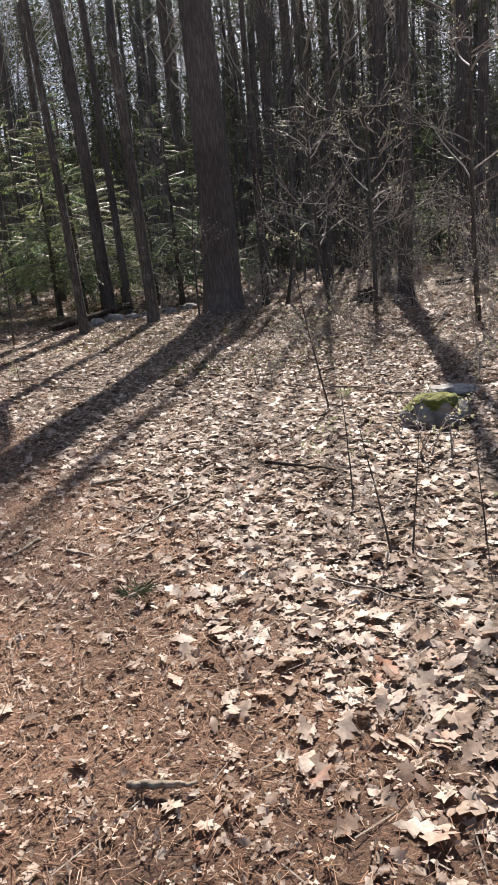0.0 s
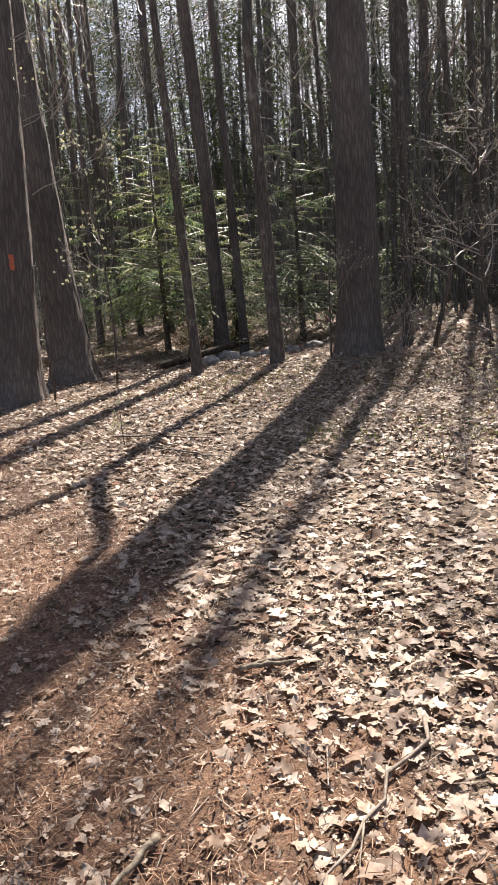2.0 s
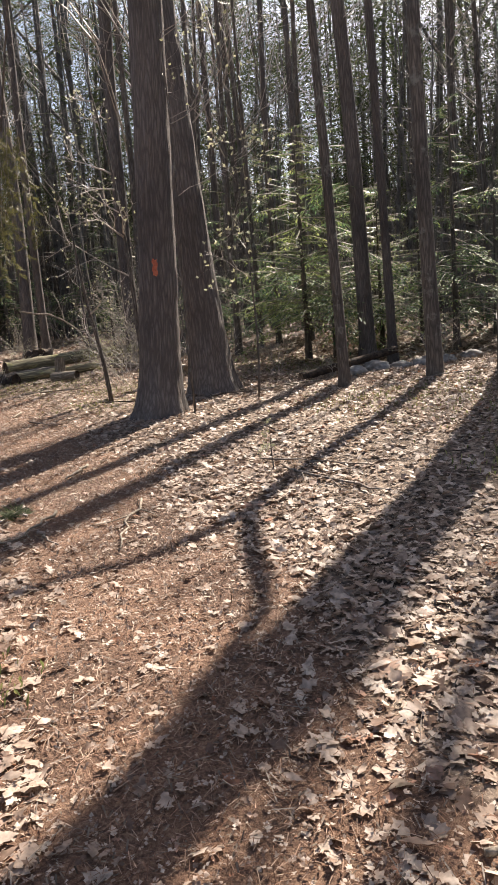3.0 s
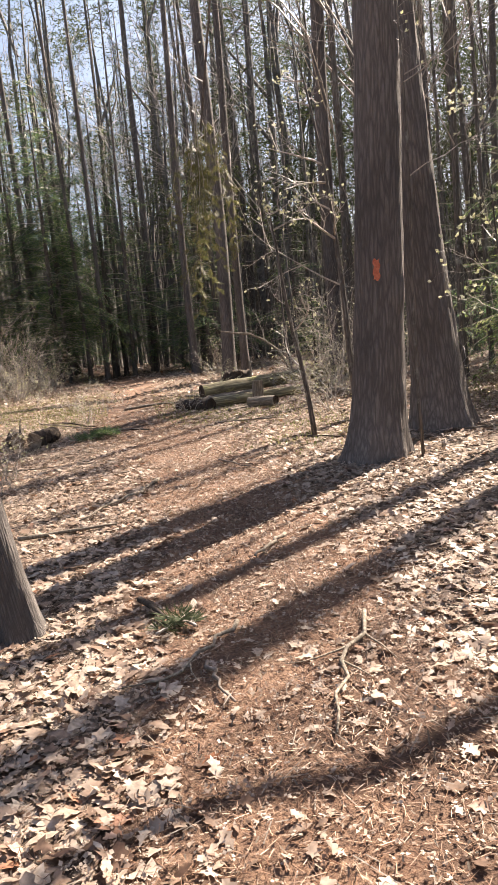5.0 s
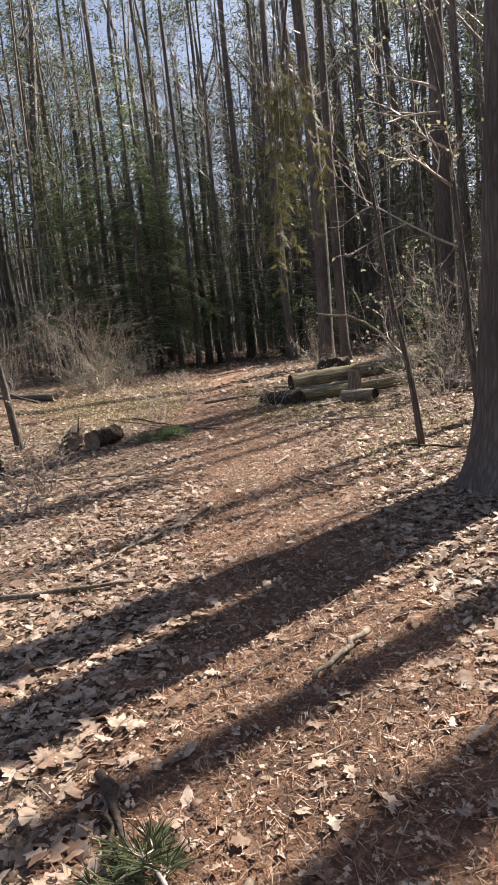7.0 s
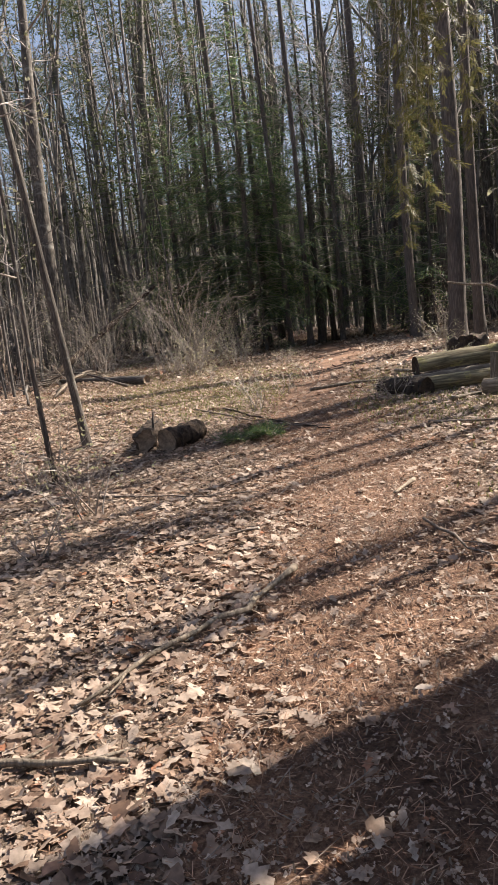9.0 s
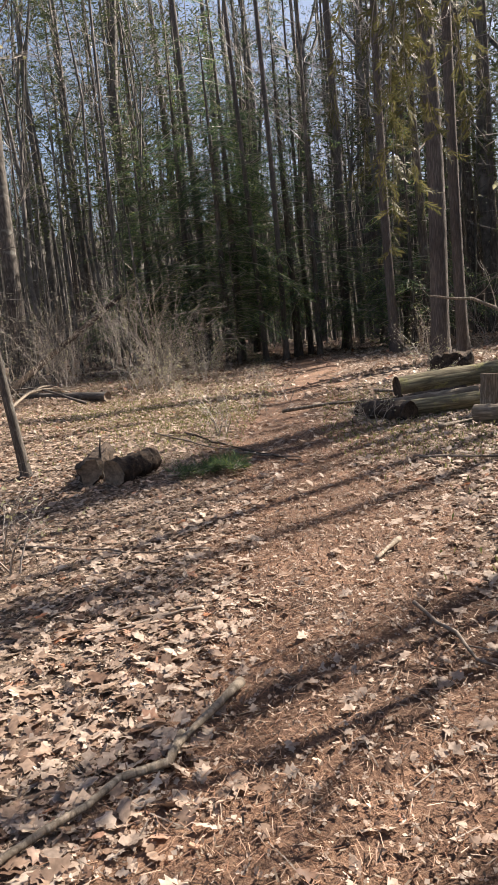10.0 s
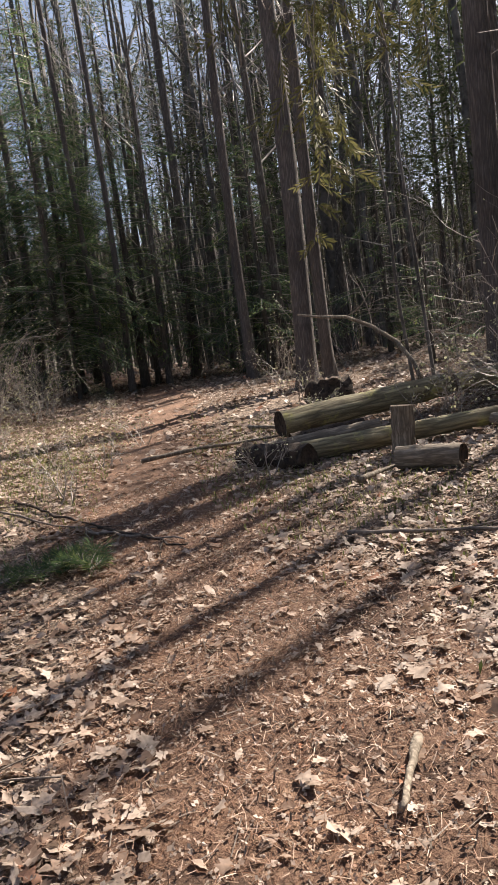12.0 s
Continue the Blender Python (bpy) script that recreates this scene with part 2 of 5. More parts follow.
def path_distance(x, y):
    best = np.full(np.shape(x), 1e9)
    for (ax, ay), (bx, by) in zip(PATH, PATH[1:]):
        dx, dy = bx - ax, by - ay
        s = np.clip(((x - ax) * dx + (y - ay) * dy) / (dx * dx + dy * dy), 0, 1)
        best = np.minimum(best, np.hypot(x - ax - s * dx, y - ay - s * dy))
    return best


def steps(lo, hi, step, far):
    """Even steps from lo to hi, then ever longer ones out to far on both sides."""
    mid = list(np.arange(lo, hi + step / 2, step))
    out, d = [], step
    while (out[-1] if out else 0) < far:
        d *= 1.35
        out.append((out[-1] if out else 0) + d)
    return np.array([lo - o for o in reversed(out)] + mid + [hi + o for o in out])


def build_ground():
    xs, ys = steps(-22, 8, 0.14, 1500), steps(-2, 28, 0.14, 1500)
    gx, gy = np.meshgrid(xs, ys)
    z = height(gx, gy)
    r = np.random.default_rng(3)
    near = (gx > -22) & (gx < 8) & (gy > -2) & (gy < 28)
    z = z + near * r.normal(0, 0.006, gx.shape)
    n, m = len(xs), len(ys)
    i = (np.arange(m - 1)[:, None] * n + np.arange(n - 1)).ravel()
    me = quad_sheet("ground", np.c_[gx.ravel(), gy.ravel(), z.ravel()], np.c_[i, i + 1, i + n + 1, i + n], [SOIL], True)
    d = path_distance(gx, gy).ravel()
    half = 0.5 + 0.25 * np.sin(gx.ravel() * 1.7) * np.sin(gy.ravel() * 1.3)
    mask = np.clip(1 - (d - half) / 0.55, 0, 1)
    a = me.color_attributes.new("trodden", "FLOAT_COLOR", "POINT")
    a.data.foreach_set("color", np.repeat(mask[:, None], 4, 1).astype(np.float32).ravel())
    return tagged(new("ground", me), "forest floor of brown soil with a needle-covered footpath", "ground", kind="structure")


build_ground()


def z_at(x, y):
    return float(height(x, y))


# ---- trees ----
def trunk_geo(h, r, sides, rings, flare, seed, ridge=0.0, taper=0.7, swell=0.0):
    """A tapered trunk that bends a little, with a root flare; ridge: depth of the furrows in metres."""
    rnd = random.Random(seed)
    g = Geo()
    ph, lobes, b1, b2 = rnd.uniform(0, 6), rnd.choice((4, 5, 6)), rnd.uniform(-1, 1), rnd.uniform(-1, 1)
    for i in range(rings + 1):
        u = i / rings
        z = h * (0.35 * u + 0.65 * u ** 2.4) - 0.12 * (1 - u)
        core = r * (1 - taper * max(z, 0) / h)
        cx, cy = b1 * 0.006 * h * math.sin(z * 0.33), b2 * 0.006 * h * math.sin(z * 0.27 + 1) - b2 * 0.006 * h * math.sin(1)
        for k in range(sides):
            a = 2 * math.pi * k / sides
            fl = flare * r * math.exp(-max(z, -0.1) / 0.3) * (1 + 0.45 * math.cos(lobes * a + ph))
            rad = core + fl + swell * r * math.exp(-max(z, 0) / 1.7) + 0.02 * r * math.sin(3 * a + z)
            if ridge:
                n = noise.noise((math.cos(a) * r * 17, math.sin(a) * r * 17, z * 2.2 + seed))
                rad += ridge * (abs(n) * 2.2 - 0.5)
            g.v.append((cx + rad * math.cos(a), cy + rad * math.sin(a), z))
    for i in range(rings):
        for k in range(sides):
            a, b = i * sides + k, i * sides + (k + 1) % sides
            g.f.append((a, b, b + sides, a + sides))
            g.m.append(0)
    g.f.append(tuple(range(rings * sides, rings * sides + sides)))
    g.m.append(0)
    return g


def branch_line(p, way, length, n, rnd, wander=0.18, sag=0.0):
    pts, d = [Vector(p)], Vector(way).normalized()
    for i in range(n):
        d = (d + Vector((rnd.uniform(-1, 1), rnd.uniform(-1, 1), rnd.uniform(-1, 1))) * wander + Vector((0, 0, -sag))).normalized()
        pts.append(pts[-1] + d * length / n)
    return pts


def twigs(g, p, way, length, radius, level, rnd, bud=0.0, sides=4, up=0.1, splits=5):
    """A bare branch that forks into finer ones; bud: size of the leaves at its tips, in slot 1."""
    n = 5 if level else 3
    pts = branch_line(p, way, length, n, rnd, 0.22, -up)
    g.tube(pts, [radius * (1 - 0.8 * i / n) for i in range(n + 1)], sides if level > 1 else 3, 0, False)
    if level == 0:
        if bud and rnd.random() < 0.8:
            d = (pts[-1] - pts[-2]).normalized()
            for _ in range(3):
                w = (d + Vector((rnd.uniform(-1, 1), rnd.uniform(-1, 1), rnd.uniform(-0.6, 0.8)))).normalized()
                g.blade(pts[-1], w, w.orthogonal().normalized(), bud * rnd.uniform(0.6, 1.3), bud * 0.35, 1)
        return
    for k in range(splits):
        at = rnd.uniform(0.25, 1.0) * n
        i = min(int(at), n - 1)
        q = pts[i].lerp(pts[i + 1], at - i)
        d = (pts[i + 1] - pts[i]).normalized()
        s = d.orthogonal().normalized()
        s.rotate(Matrix.Rotation(rnd.uniform(0, 6.28), 3, d))
        twigs(g, q, d * rnd.uniform(0.5, 1.0) + s * rnd.uniform(0.5, 1.0), length * rnd.uniform(0.35, 0.6), radius * 0.5, level - 1, rnd, bud, sides, up, splits)


def needle_clump(g, p, way, size, count, rnd, slot):
    for _ in range(count):
        w = (way * 0.7 + Vector((rnd.gauss(0, 1), rnd.gauss(0, 1), rnd.gauss(0.15, 0.6)))).normalized()
        q = p + Vector((rnd.gauss(0, 1), rnd.gauss(0, 1), rnd.gauss(0, 0.45))) * size * 0.45
        s = w.orthogonal().normalized()
        s.rotate(Matrix.Rotation(rnd.uniform(0, 6.28), 3, w))
        g.blade(q, w, s, size * rnd.uniform(0.35, 0.8), size * 0.055, slot)


def pine_crown(h, low, seed, count=26, spread=2.2, dense=13):
    g, rnd = Geo(), random.Random(seed)
    for i in range(count):
        z = low + (h - low) * (i + rnd.random()) / count
        a = rnd.uniform(0, 6.28)
        reach = spread * (1 - 0.75 * (z - low) / (h - low)) * rnd.uniform(0.6, 1.2)
        pts = branch_line((0, 0, z), (math.cos(a), math.sin(a), rnd.uniform(0.05, 0.4)), reach, 5, rnd, 0.15)
        g.tube(pts, [0.035 * (1 - 0.15 * j) for j in range(6)], 4, 0, False)
        for j in range(2, 6):
            needle_clump(g, pts[j], (pts[j] - pts[j - 1]).normalized(), 0.42, dense, rnd, 1)
            off = Vector((rnd.uniform(-1, 1), rnd.uniform(-1, 1), rnd.uniform(-0.1, 0.4))) * 0.5
            g.tube([pts[j], pts[j] + off], [0.012, 0.006], 3, 0, False)
            needle_clump(g, pts[j] + off, off.normalized(), 0.36, dense, rnd, 1)
    return g.mesh("crown", [PINE_BARK, PINE_GREEN])


def dead_limb(seed, length=1.2):
    g, rnd = Geo(), random.Random(seed)
    twigs(g, (0, 0, 0), (1, 0, 0.12), length, 0.016, 1, rnd, 0, 4, -0.02, 7)
    return g.mesh("limb", [BACKLIT_TWIG])


SNAGS = [dead_limb(70 + i, 0.9 + 0.25 * i) for i in range(4)]
PINE_CROWNS = [pine_crown(23, 14.5, 40), pine_crown(21, 11.5, 41, 34, 2.0), pine_crown(24, 15.5, 42, 26, 2.4), pine_crown(27, 21.5, 43, 20, 1.8)]


def add_limbs(tree, rnd, count, low, high, radius, h, size=1.0):
    for _ in range(count):
        z = rnd.uniform(low, high)
        ob = part("limb", rnd.choice(SNAGS), None, tree)
        a = rnd.uniform(0, 360)
        r = radius * (1 - 0.7 * z / h) * 0.8
        ob.matrix_basis = pose(r * math.cos(radians(a)), r * math.sin(radians(a)), z, 0, 0, a) @ Matrix.Scale(size * rnd.uniform(0.6, 1.2), 4)


def tree_empty(name, label, group=""):
    return tagged(new(name), label, "tree", group)


def stand(x, y, lean=(0, 0), turn=0.0, scale=(1, 1, 1), sink=0.03):
    q = Vector((0, 0, 1)).rotation_difference(Vector((lean[0], lean[1], 1)).normalized())
    return Matrix.LocRotScale((x, y, z_at(x, y) - sink), q @ Euler((0, 0, turn)).to_quaternion(), scale)


def make_pine(seed, h, r, crown, limbs, label, sides=20, rings=40, ridge=0.0, flare=0.45, limb_low=3.0, swell=0.0):
    t = tree_empty("pine_tree", label)
    part("trunk", trunk_geo(h, r, sides, rings, flare, seed, ridge, 0.7, swell), PINE_BARK, t)
    add_limbs(t, random.Random(seed), limbs, limb_low, 14, r, h)
    part("crown", crown, None, t)
    return t


def make_bare(seed, h, r, label, limbs=6, low=4.0):
    t = tree_empty("bare_tree", label)
    part("trunk", trunk_geo(h, r, 12, 26, 0.3, seed, 0, 0.8), GREY_BARK, t)
    g, rnd = Geo(), random.Random(seed)
    for i in range(limbs):
        z = rnd.uniform(low, h * 0.97)
        a = rnd.uniform(0, 6.28)
        twigs(g, (0, 0, z), (math.cos(a), math.sin(a), 0.9), (h - z) * 0.35 + 0.8, r * 0.3 * (1.1 - z / h), 2, rnd, 0.03, 4, 0.06, 4)
    part("crown", g.mesh("crown", [BACKLIT_TWIG, BUD]), None, t)
    return t


BIG_PINE = "tall pine with dark furrowed bark and a flared base"
# large pines beside the path, each with its own trunk
for x, y, d, lean, seed, ridge, swell, label in (
        (-5.05, 11.83, 0.5, (0.045, 0.024), 11, 0.014, 0.15, "large furrowed pine with an orange trail blaze"),
        (-4.86, 13.55, 0.48, (-0.045, -0.012), 12, 0.014, 0.45, "large furrowed pine standing close behind another pine"),
        (-0.2, 13.85, 0.64, (-0.008, 0.0), 13, 0.014, 0.1, "massive dark pine at the edge of a sunny leaf slope")):
    big = make_pine(seed, 24, d / 2, PINE_CROWNS[seed % 3 if seed != 13 else 2], 3, label, 84, 110, ridge, 0.2 if seed == 13 else 0.4, 5.5, swell)
    big.matrix_basis = stand(x, y, lean)
    if seed == 11:
        g = Geo()
        for i in range(7):
            for k in range(5):
                a = radians(-60 + (k - 2) * 3.4 + (2 * math.sin(i * 2.1) if k in (0, 4) else 0))
                rr = d / 2 * (1 - 0.7 * 1.9 / 24) * 1.06 + 0.016
                g.v.append((rr * math.cos(a), rr * math.sin(a), 1.86 + i * 0.034 + 0.012 * math.sin(k * 1.9)))
        for i in range(6):
            for k in range(4):
                g.f.append((i * 5 + k, i * 5 + k + 1, i * 5 + k + 6, i * 5 + k + 5))
                g.m.append(0)
        part("trail_blaze", g, PAINT, big, "faded orange paint mark")
        # a long low limb with a yellowing curtain of needles over the path
        end, rb = Vector((-3.42, 1.95, 4.5)), random.Random(8)
        g = Geo()
        g.tube([(-0.1, 0.05, 8.2), (-0.9, 0.5, 8.5), (-1.8, 1.05, 8.3), (-2.75, 1.6, 7.0), end], [0.04, 0.034, 0.027, 0.02, 0.012], 7)
        part("limb", g, PINE_BARK, big)
        g = Geo()
        for k in range(14):
            p = end + Vector((rb.gauss(0, 0.1), rb.gauss(0, 0.12), rb.uniform(-0.3, 0.3)))
            pts = branch_line(p, (rb.gauss(0.04, 0.07), rb.gauss(-0.1, 0.08), -1), rb.uniform(1.2, 2.45), 16, rb, 0.1, 0.03)
            g.tube(pts, [0.006 - 0.0003 * j for j in range(17)], 3, 0, False)
            for j in range(2, 17):
                # flat hanging sprays: a short rib with fine scale leaves along both sides
                for _ in range(3 if rb.random() < 0.8 else 1):
                    w = Vector((rb.gauss(0, 0.7), rb.gauss(0, 0.7), rb.uniform(-1.3, -0.2))).normalized()
                    s = w.orthogonal().normalized()
                    s.rotate(Matrix.Rotation(rb.uniform(0, 6.28), 3, w))
                    q, reach = pts[j].lerp(pts[j - 1], rb.random()), rb.uniform(0.09, 0.2)
                    up = w.cross(s)
                    for i in range(7):
                        o = q + w * reach * i / 7
                        for side in (-1, 1):
                            v = (w * 1.2 + s * side * rb.uniform(0.5, 1.0) + up * rb.gauss(0, 0.2)).normalized()
                            g.blade(o, v, v.cross(up).normalized(), rb.uniform(0.035, 0.07), 0.0055, 1)
        part("hanging_foliage", g, [BACKLIT_TWIG, CEDAR_GREEN], big, "yellow-green drooping needles")

PINES = [make_pine(20, 23, 0.25, PINE_CROWNS[0], 9, BIG_PINE), make_pine(21, 21, 0.25, PINE_CROWNS[1], 11, BIG_PINE), make_pine(22, 24, 0.25, PINE_CROWNS[2], 8, BIG_PINE), make_pine(23, 27, 0.25, PINE_CROWNS[3], 15, BIG_PINE)]
BARES = [make_bare(30 + i, h, 0.1, "slender bare hardwood with grey bark and few buds", n) for i, (h, n) in enumerate(((15, 7), (13, 9), (16, 6), (11, 9)))]
used = set()


def sunny(x, y, z=17.0):
    """Whether something that tall stands in one of the gaps of the canopy through which the sun comes."""
    across = x - 0.204 * y
    near, far = (across > -11.9) & (across < -6.7), (across > -23.2) & (across < -16.8)
    return (y > 19) & ((near & (z > 1.04 * (y - 15) - 1)) | (far & (z > 1.04 * (y - 22) - 1)))


def plant(kind, i, x, y, d, lean=(0, 0), turn=0.0, tall=1.0, label="", group=""):
    """Stands the i-th tree of a kind at a place with that trunk width; the first use moves the tree itself."""
    if group and sunny(x, y):
        return None  # a sunny gap in the canopy
    src = (PINES if kind == "pine" else BARES)[i]
    s = d / (0.5 if kind == "pine" else 0.2)
    m = stand(x, y, lean, turn, (s, s, tall))
    if src.name in used:
        ob = copy_thing(src, m)
    else:
        used.add(src.name)
        src.matrix_basis = m
        ob = src
    return tagged(ob, label, group=group)


# trees that stand out: kind, template, x, y, width, lean
for kind, i, x, y, d, lean, turn in (
        ("bare", 0, -2.75, 13.3, 0.16, (-0.03, 0.0), 0.3), ("pine", 3, -2.78, 16.4, 0.29, (-0.03, 0.0), 1.0),
        ("pine", 3, -2.3, 16.1, 0.28, (-0.012, 0.0), 2.0), ("pine", 3, -5.4, 7.29, 0.34, (-0.13, -0.085), 2.5),
        ("bare", 1, 0.63, 14.5, 0.15, (0.01, 0.0), 1.2), ("bare", 2, 3.11, 13.3, 0.27, (0.03, 0.0), 4.0),
        ("bare", 1, 2.2, 16.6, 0.2, (0.06, 0.0), 4.4), ("pine", 3, 5.04, 16.4, 0.33, (0.035, 0.0), 0.4),
        ("pine", 3, 3.85, 19.0, 0.5, (0.06, 0.0), 3.0), ("bare", 0, 5.3, 15.5, 0.24, (0.03, 0.0), 5.0),
        # the template 0 pine is added so its high crown shades the path side
        ("pine", 3, 1.4, 21.8, 0.5, (0.03, 0.0), 0.9), ("pine", 0, -5.9, 26.0, 0.25, (0.0, 0.0), 0.8),
        ("bare", 3, -4.4, 19.1, 0.19, (0.02, 0.0), 0.8), ("bare", 1, -5.8, 18.1, 0.2, (0.025, 0.0), 3.6),
        ("pine", 3, -14.0, 22.7, 0.68, (0.015, 0.01), 1.5),
        ("pine", 3, -20.95, 24.1, 0.27, (-0.03, 0.0), 2.7), ("pine", 3, -20.75, 24.75, 0.3, (0.005, 0.0), 0.9), ("bare", 0, -20.4, 25.9, 0.22, (0.02, 0.0), 1.4), ("bare", 1, -21.7, 26.9, 0.24, (0.0, 0.0), 3.9),
        ("pine", 3, -14.15, 23.9, 0.45, (0.0, 0.0), 5.2), ("pine", 3, -17.3, 25.6, 0.45, (0.005, 0.0), 4.1),
        ("pine", 3, -21.5, 28.5, 0.55, (0.015, 0.01), 0.5), ("pine", 3, -9.85, 21.4, 0.7, (0.03, 0.01), 2.9),
        ("bare", 0, -12.9, 12.55, 0.14, (-0.06, -0.09), 1.9), ("pine", 3, -23.5, 24.0, 0.42, (0.0, 0.0), 1.1),
        ("bare", 2, -25.5, 18.6, 0.4, (0.0, 0.0), 2.2), ("pine", 3, -11.5, 29.5, 0.4, (0.02, 0.0), 0.2),
        ("pine", 3, -9.0, 27.0, 0.4, (0.02, 0.0), 1.7), ("pine", 3, -6.9, 26.0, 0.38, (0.02, 0.0), 4.9),
        ("pine", 3, -1.2, 22.5, 0.4, (0.02, 0), 2.6),
        ("pine", 3, 6.9, 20.5, 0.45, (0.03, 0), 5.6), ("pine", 3, 2.0, 23.0, 0.4, (0.03, 0), 0.1)):
    plant(kind, i, x, y, d, lean, turn)

# slender trees standing close together behind the log pile and the pines
rnd = random.Random(44)
for lo, hi, near, far, n in ((-10.2, -5.0, 18.2, 27.0, 16), (-4.6, 6.5, 18.5, 28.0, 20)):
    for k in range(n):
        plant("bare", rnd.randrange(4), lo + (hi - lo) * (k + rnd.random()) / n, rnd.uniform(near, far), rnd.uniform(0.1, 0.24), (rnd.gauss(0, 0.02), rnd.gauss(0, 0.02)), rnd.uniform(0, 6), rnd.uniform(1.0, 1.3), "", "trees of the surrounding wood")

# a slender tree that forks at twice a man's height
forked = tree_empty("forked_tree", "slender grey tree forking into two crooked limbs")
g = Geo()
g.tube([(0, 0, -0.1), (0, 0, 0.08), (0, 0, 0.4), (-0.03, 0, 1.6), (-0.06, 0, 3.3), (-0.09, 0, 4.6), (-0.02, 0, 5.58)], [0.15, 0.125, 0.11, 0.1, 0.09, 0.082, 0.078], 16)
part("trunk", g, GREY_BARK, forked)
for pts, seed in (([(-0.02, 0, 5.5), (-0.14, 0, 6.02), (-0.28, 0, 6.42), (-0.6, 0, 6.72), (-0.8, 0, 7.1), (-0.95, 0.1, 8.6), (-1.1, 0.1, 10.5)], 3), ([(-0.02, 0, 5.5), (0.38, 0, 6.3), (0.68, 0, 6.8), (0.83, 0, 7.1), (0.95, -0.1, 8.4), (1.0, -0.1, 10.2)], 4)):
    g = Geo()
    g.tube(pts, [0.078 * (1 - 0.09 * j) for j in range(len(pts))], 10)
    limb = part("limb", g, GREY_BARK, forked)
    g, rf = Geo(), random.Random(seed)
    for k in range(5):
        a = rf.uniform(0, 6.28)
        twigs(g, Vector(pts[-2]).lerp(Vector(pts[-1]), rf.random()), (math.cos(a), math.sin(a), 1.2), 1.4, 0.015, 2, rf, 0.03, 4, 0.05, 4)
    part("twigs", g, [BACKLIT_TWIG, BUD], limb)
forked.matrix_basis = stand(-1.48, 13.3)

# the wood around, on both sides and behind
rnd = random.Random(5)
spots = []
while len(spots) < 230:
    a, r = rnd.uniform(0, 2 * math.pi), 14 + 36 * math.sqrt(rnd.random())
    x, y = -6 + r * math.sin(a), 10 + r * math.cos(a)
    if y < 0 and rnd.random() < 0.6:
        continue
    near = float(path_distance(np.array(x), np.array(y)))
    if near < (9.5 if y < 19 else 3.0) or min([9] + [math.hypot(x - p, y - q) for p, q in spots]) < 1.3:
        continue
    if -10 < x < 6 and 12 < y < 20:
        continue
    spots.append((x, y))
    if rnd.random() < 0.45 and not (-26 < x < 12 and 0 < y < 46):
        plant("pine", rnd.randrange(3), x, y, rnd.uniform(0.25, 0.5), (rnd.gauss(0, 0.015), rnd.gauss(0, 0.015)), rnd.uniform(0, 6), rnd.uniform(0.85, 1.1), "", "trees of the surrounding wood")
    else:
        plant("bare", rnd.randrange(4), x, y, rnd.uniform(0.09, 0.24), (rnd.gauss(0, 0.03), rnd.gauss(0, 0.03)), rnd.uniform(0, 6), rnd.uniform(0.8, 1.15), "", "trees of the surrounding wood")

# tall straight leafless trees between the path and the far wood
rnd = random.Random(15)
count = 0
while count < 62:
    x, y = rnd.uniform(-34, 12), rnd.uniform(23.5, 46)
    if float(path_distance(np.array(x), np.array(y))) < 2.6 or min(math.hypot(x - p, y - q) for p, q in spots) < 0.9:
        continue
    spots.append((x, y))
    count += 1
    plant("bare", rnd.randrange(3), x, y, rnd.uniform(0.18, 0.42), (rnd.gauss(0, 0.018), rnd.gauss(0, 0.018)), rnd.uniform(0, 6), rnd.uniform(1.1, 1.5), "", "trees of the surrounding wood")


# ---- understorey conifers ----
def hemlock_meshes(h, seed, spread, count, needle=None):
    rnd = random.Random(seed)
    trunk = trunk_geo(h, 0.011 * h + 0.02, 8, 12, 0.2, seed, 0, 0.9).mesh("trunk", [GREY_BARK])
    g = Geo()
    for i in range(count):
        u = ((i + rnd.random()) / count) ** 1.35
        z = h * (0.15 + 0.83 * u)
        a = rnd.uniform(0, 6.28)
        reach = spread * (1.05 - u) ** 0.7 * rnd.uniform(0.35, 1.25)
        n = max(2, min(6, int(reach * 4)))
        fine = min(1.0, 0.4 + reach * 0.55)
        pts = branch_line((0, 0, z), (math.cos(a), math.sin(a), rnd.uniform(-0.2, 0.5)), reach, n, rnd, 0.12, 0.1)
        g.tube(pts, [0.014 * (1 - 0.12 * j) for j in range(n + 1)], 3, 0, False)
        for j in range(1, n + 1):
            for side in (-1, 1):
                for half in (0.0, 0.5):
                    p = pts[j].lerp(pts[j - 1], half)
                    d = (pts[j] - pts[j - 1]).normalized()
                    out = d.cross(Vector((0, 0, 1))).normalized() * side
                    w = (d * 0.75 + out + Vector((0, 0, rnd.uniform(-0.8, 0.15)))).normalized()
                    length = reach * 0.3 * (1.15 - 0.8 * abs(j / n - 0.35)) * rnd.uniform(0.6, 1.2)
                    m = max(2, int(length / 0.095))
                    for k in range(m):
                        q = p + w * length * k / m
                        for s2 in (-1, 1):
                            b = (w + w.cross(Vector((0, 0, 1))) * s2 * 0.9 + Vector((0, 0, rnd.uniform(-0.3, 0.15)))).normalized()
                            g.blade(q, b, b.cross(Vector((0, 0, 1))).normalized(), rnd.uniform(0.09, 0.18) * fine, 0.017 * fine, 1)
    return trunk, g.mesh("foliage", [BACKLIT_TWIG, needle or HEMLOCK])


FIRS = []
for h, seed, spread, count in ((5.5, 81, 1.9, 64), (10.0, 82, 2.5, 98), (2.2, 83, 1.0, 26)):
    t = tree_empty("hemlock", "young hemlock with feathery green boughs")
    for nm, me in zip(("trunk", "foliage"), hemlock_meshes(h, seed, spread, count)):
        part(nm, me, None, t)
    FIRS.append(t)
placed = set()


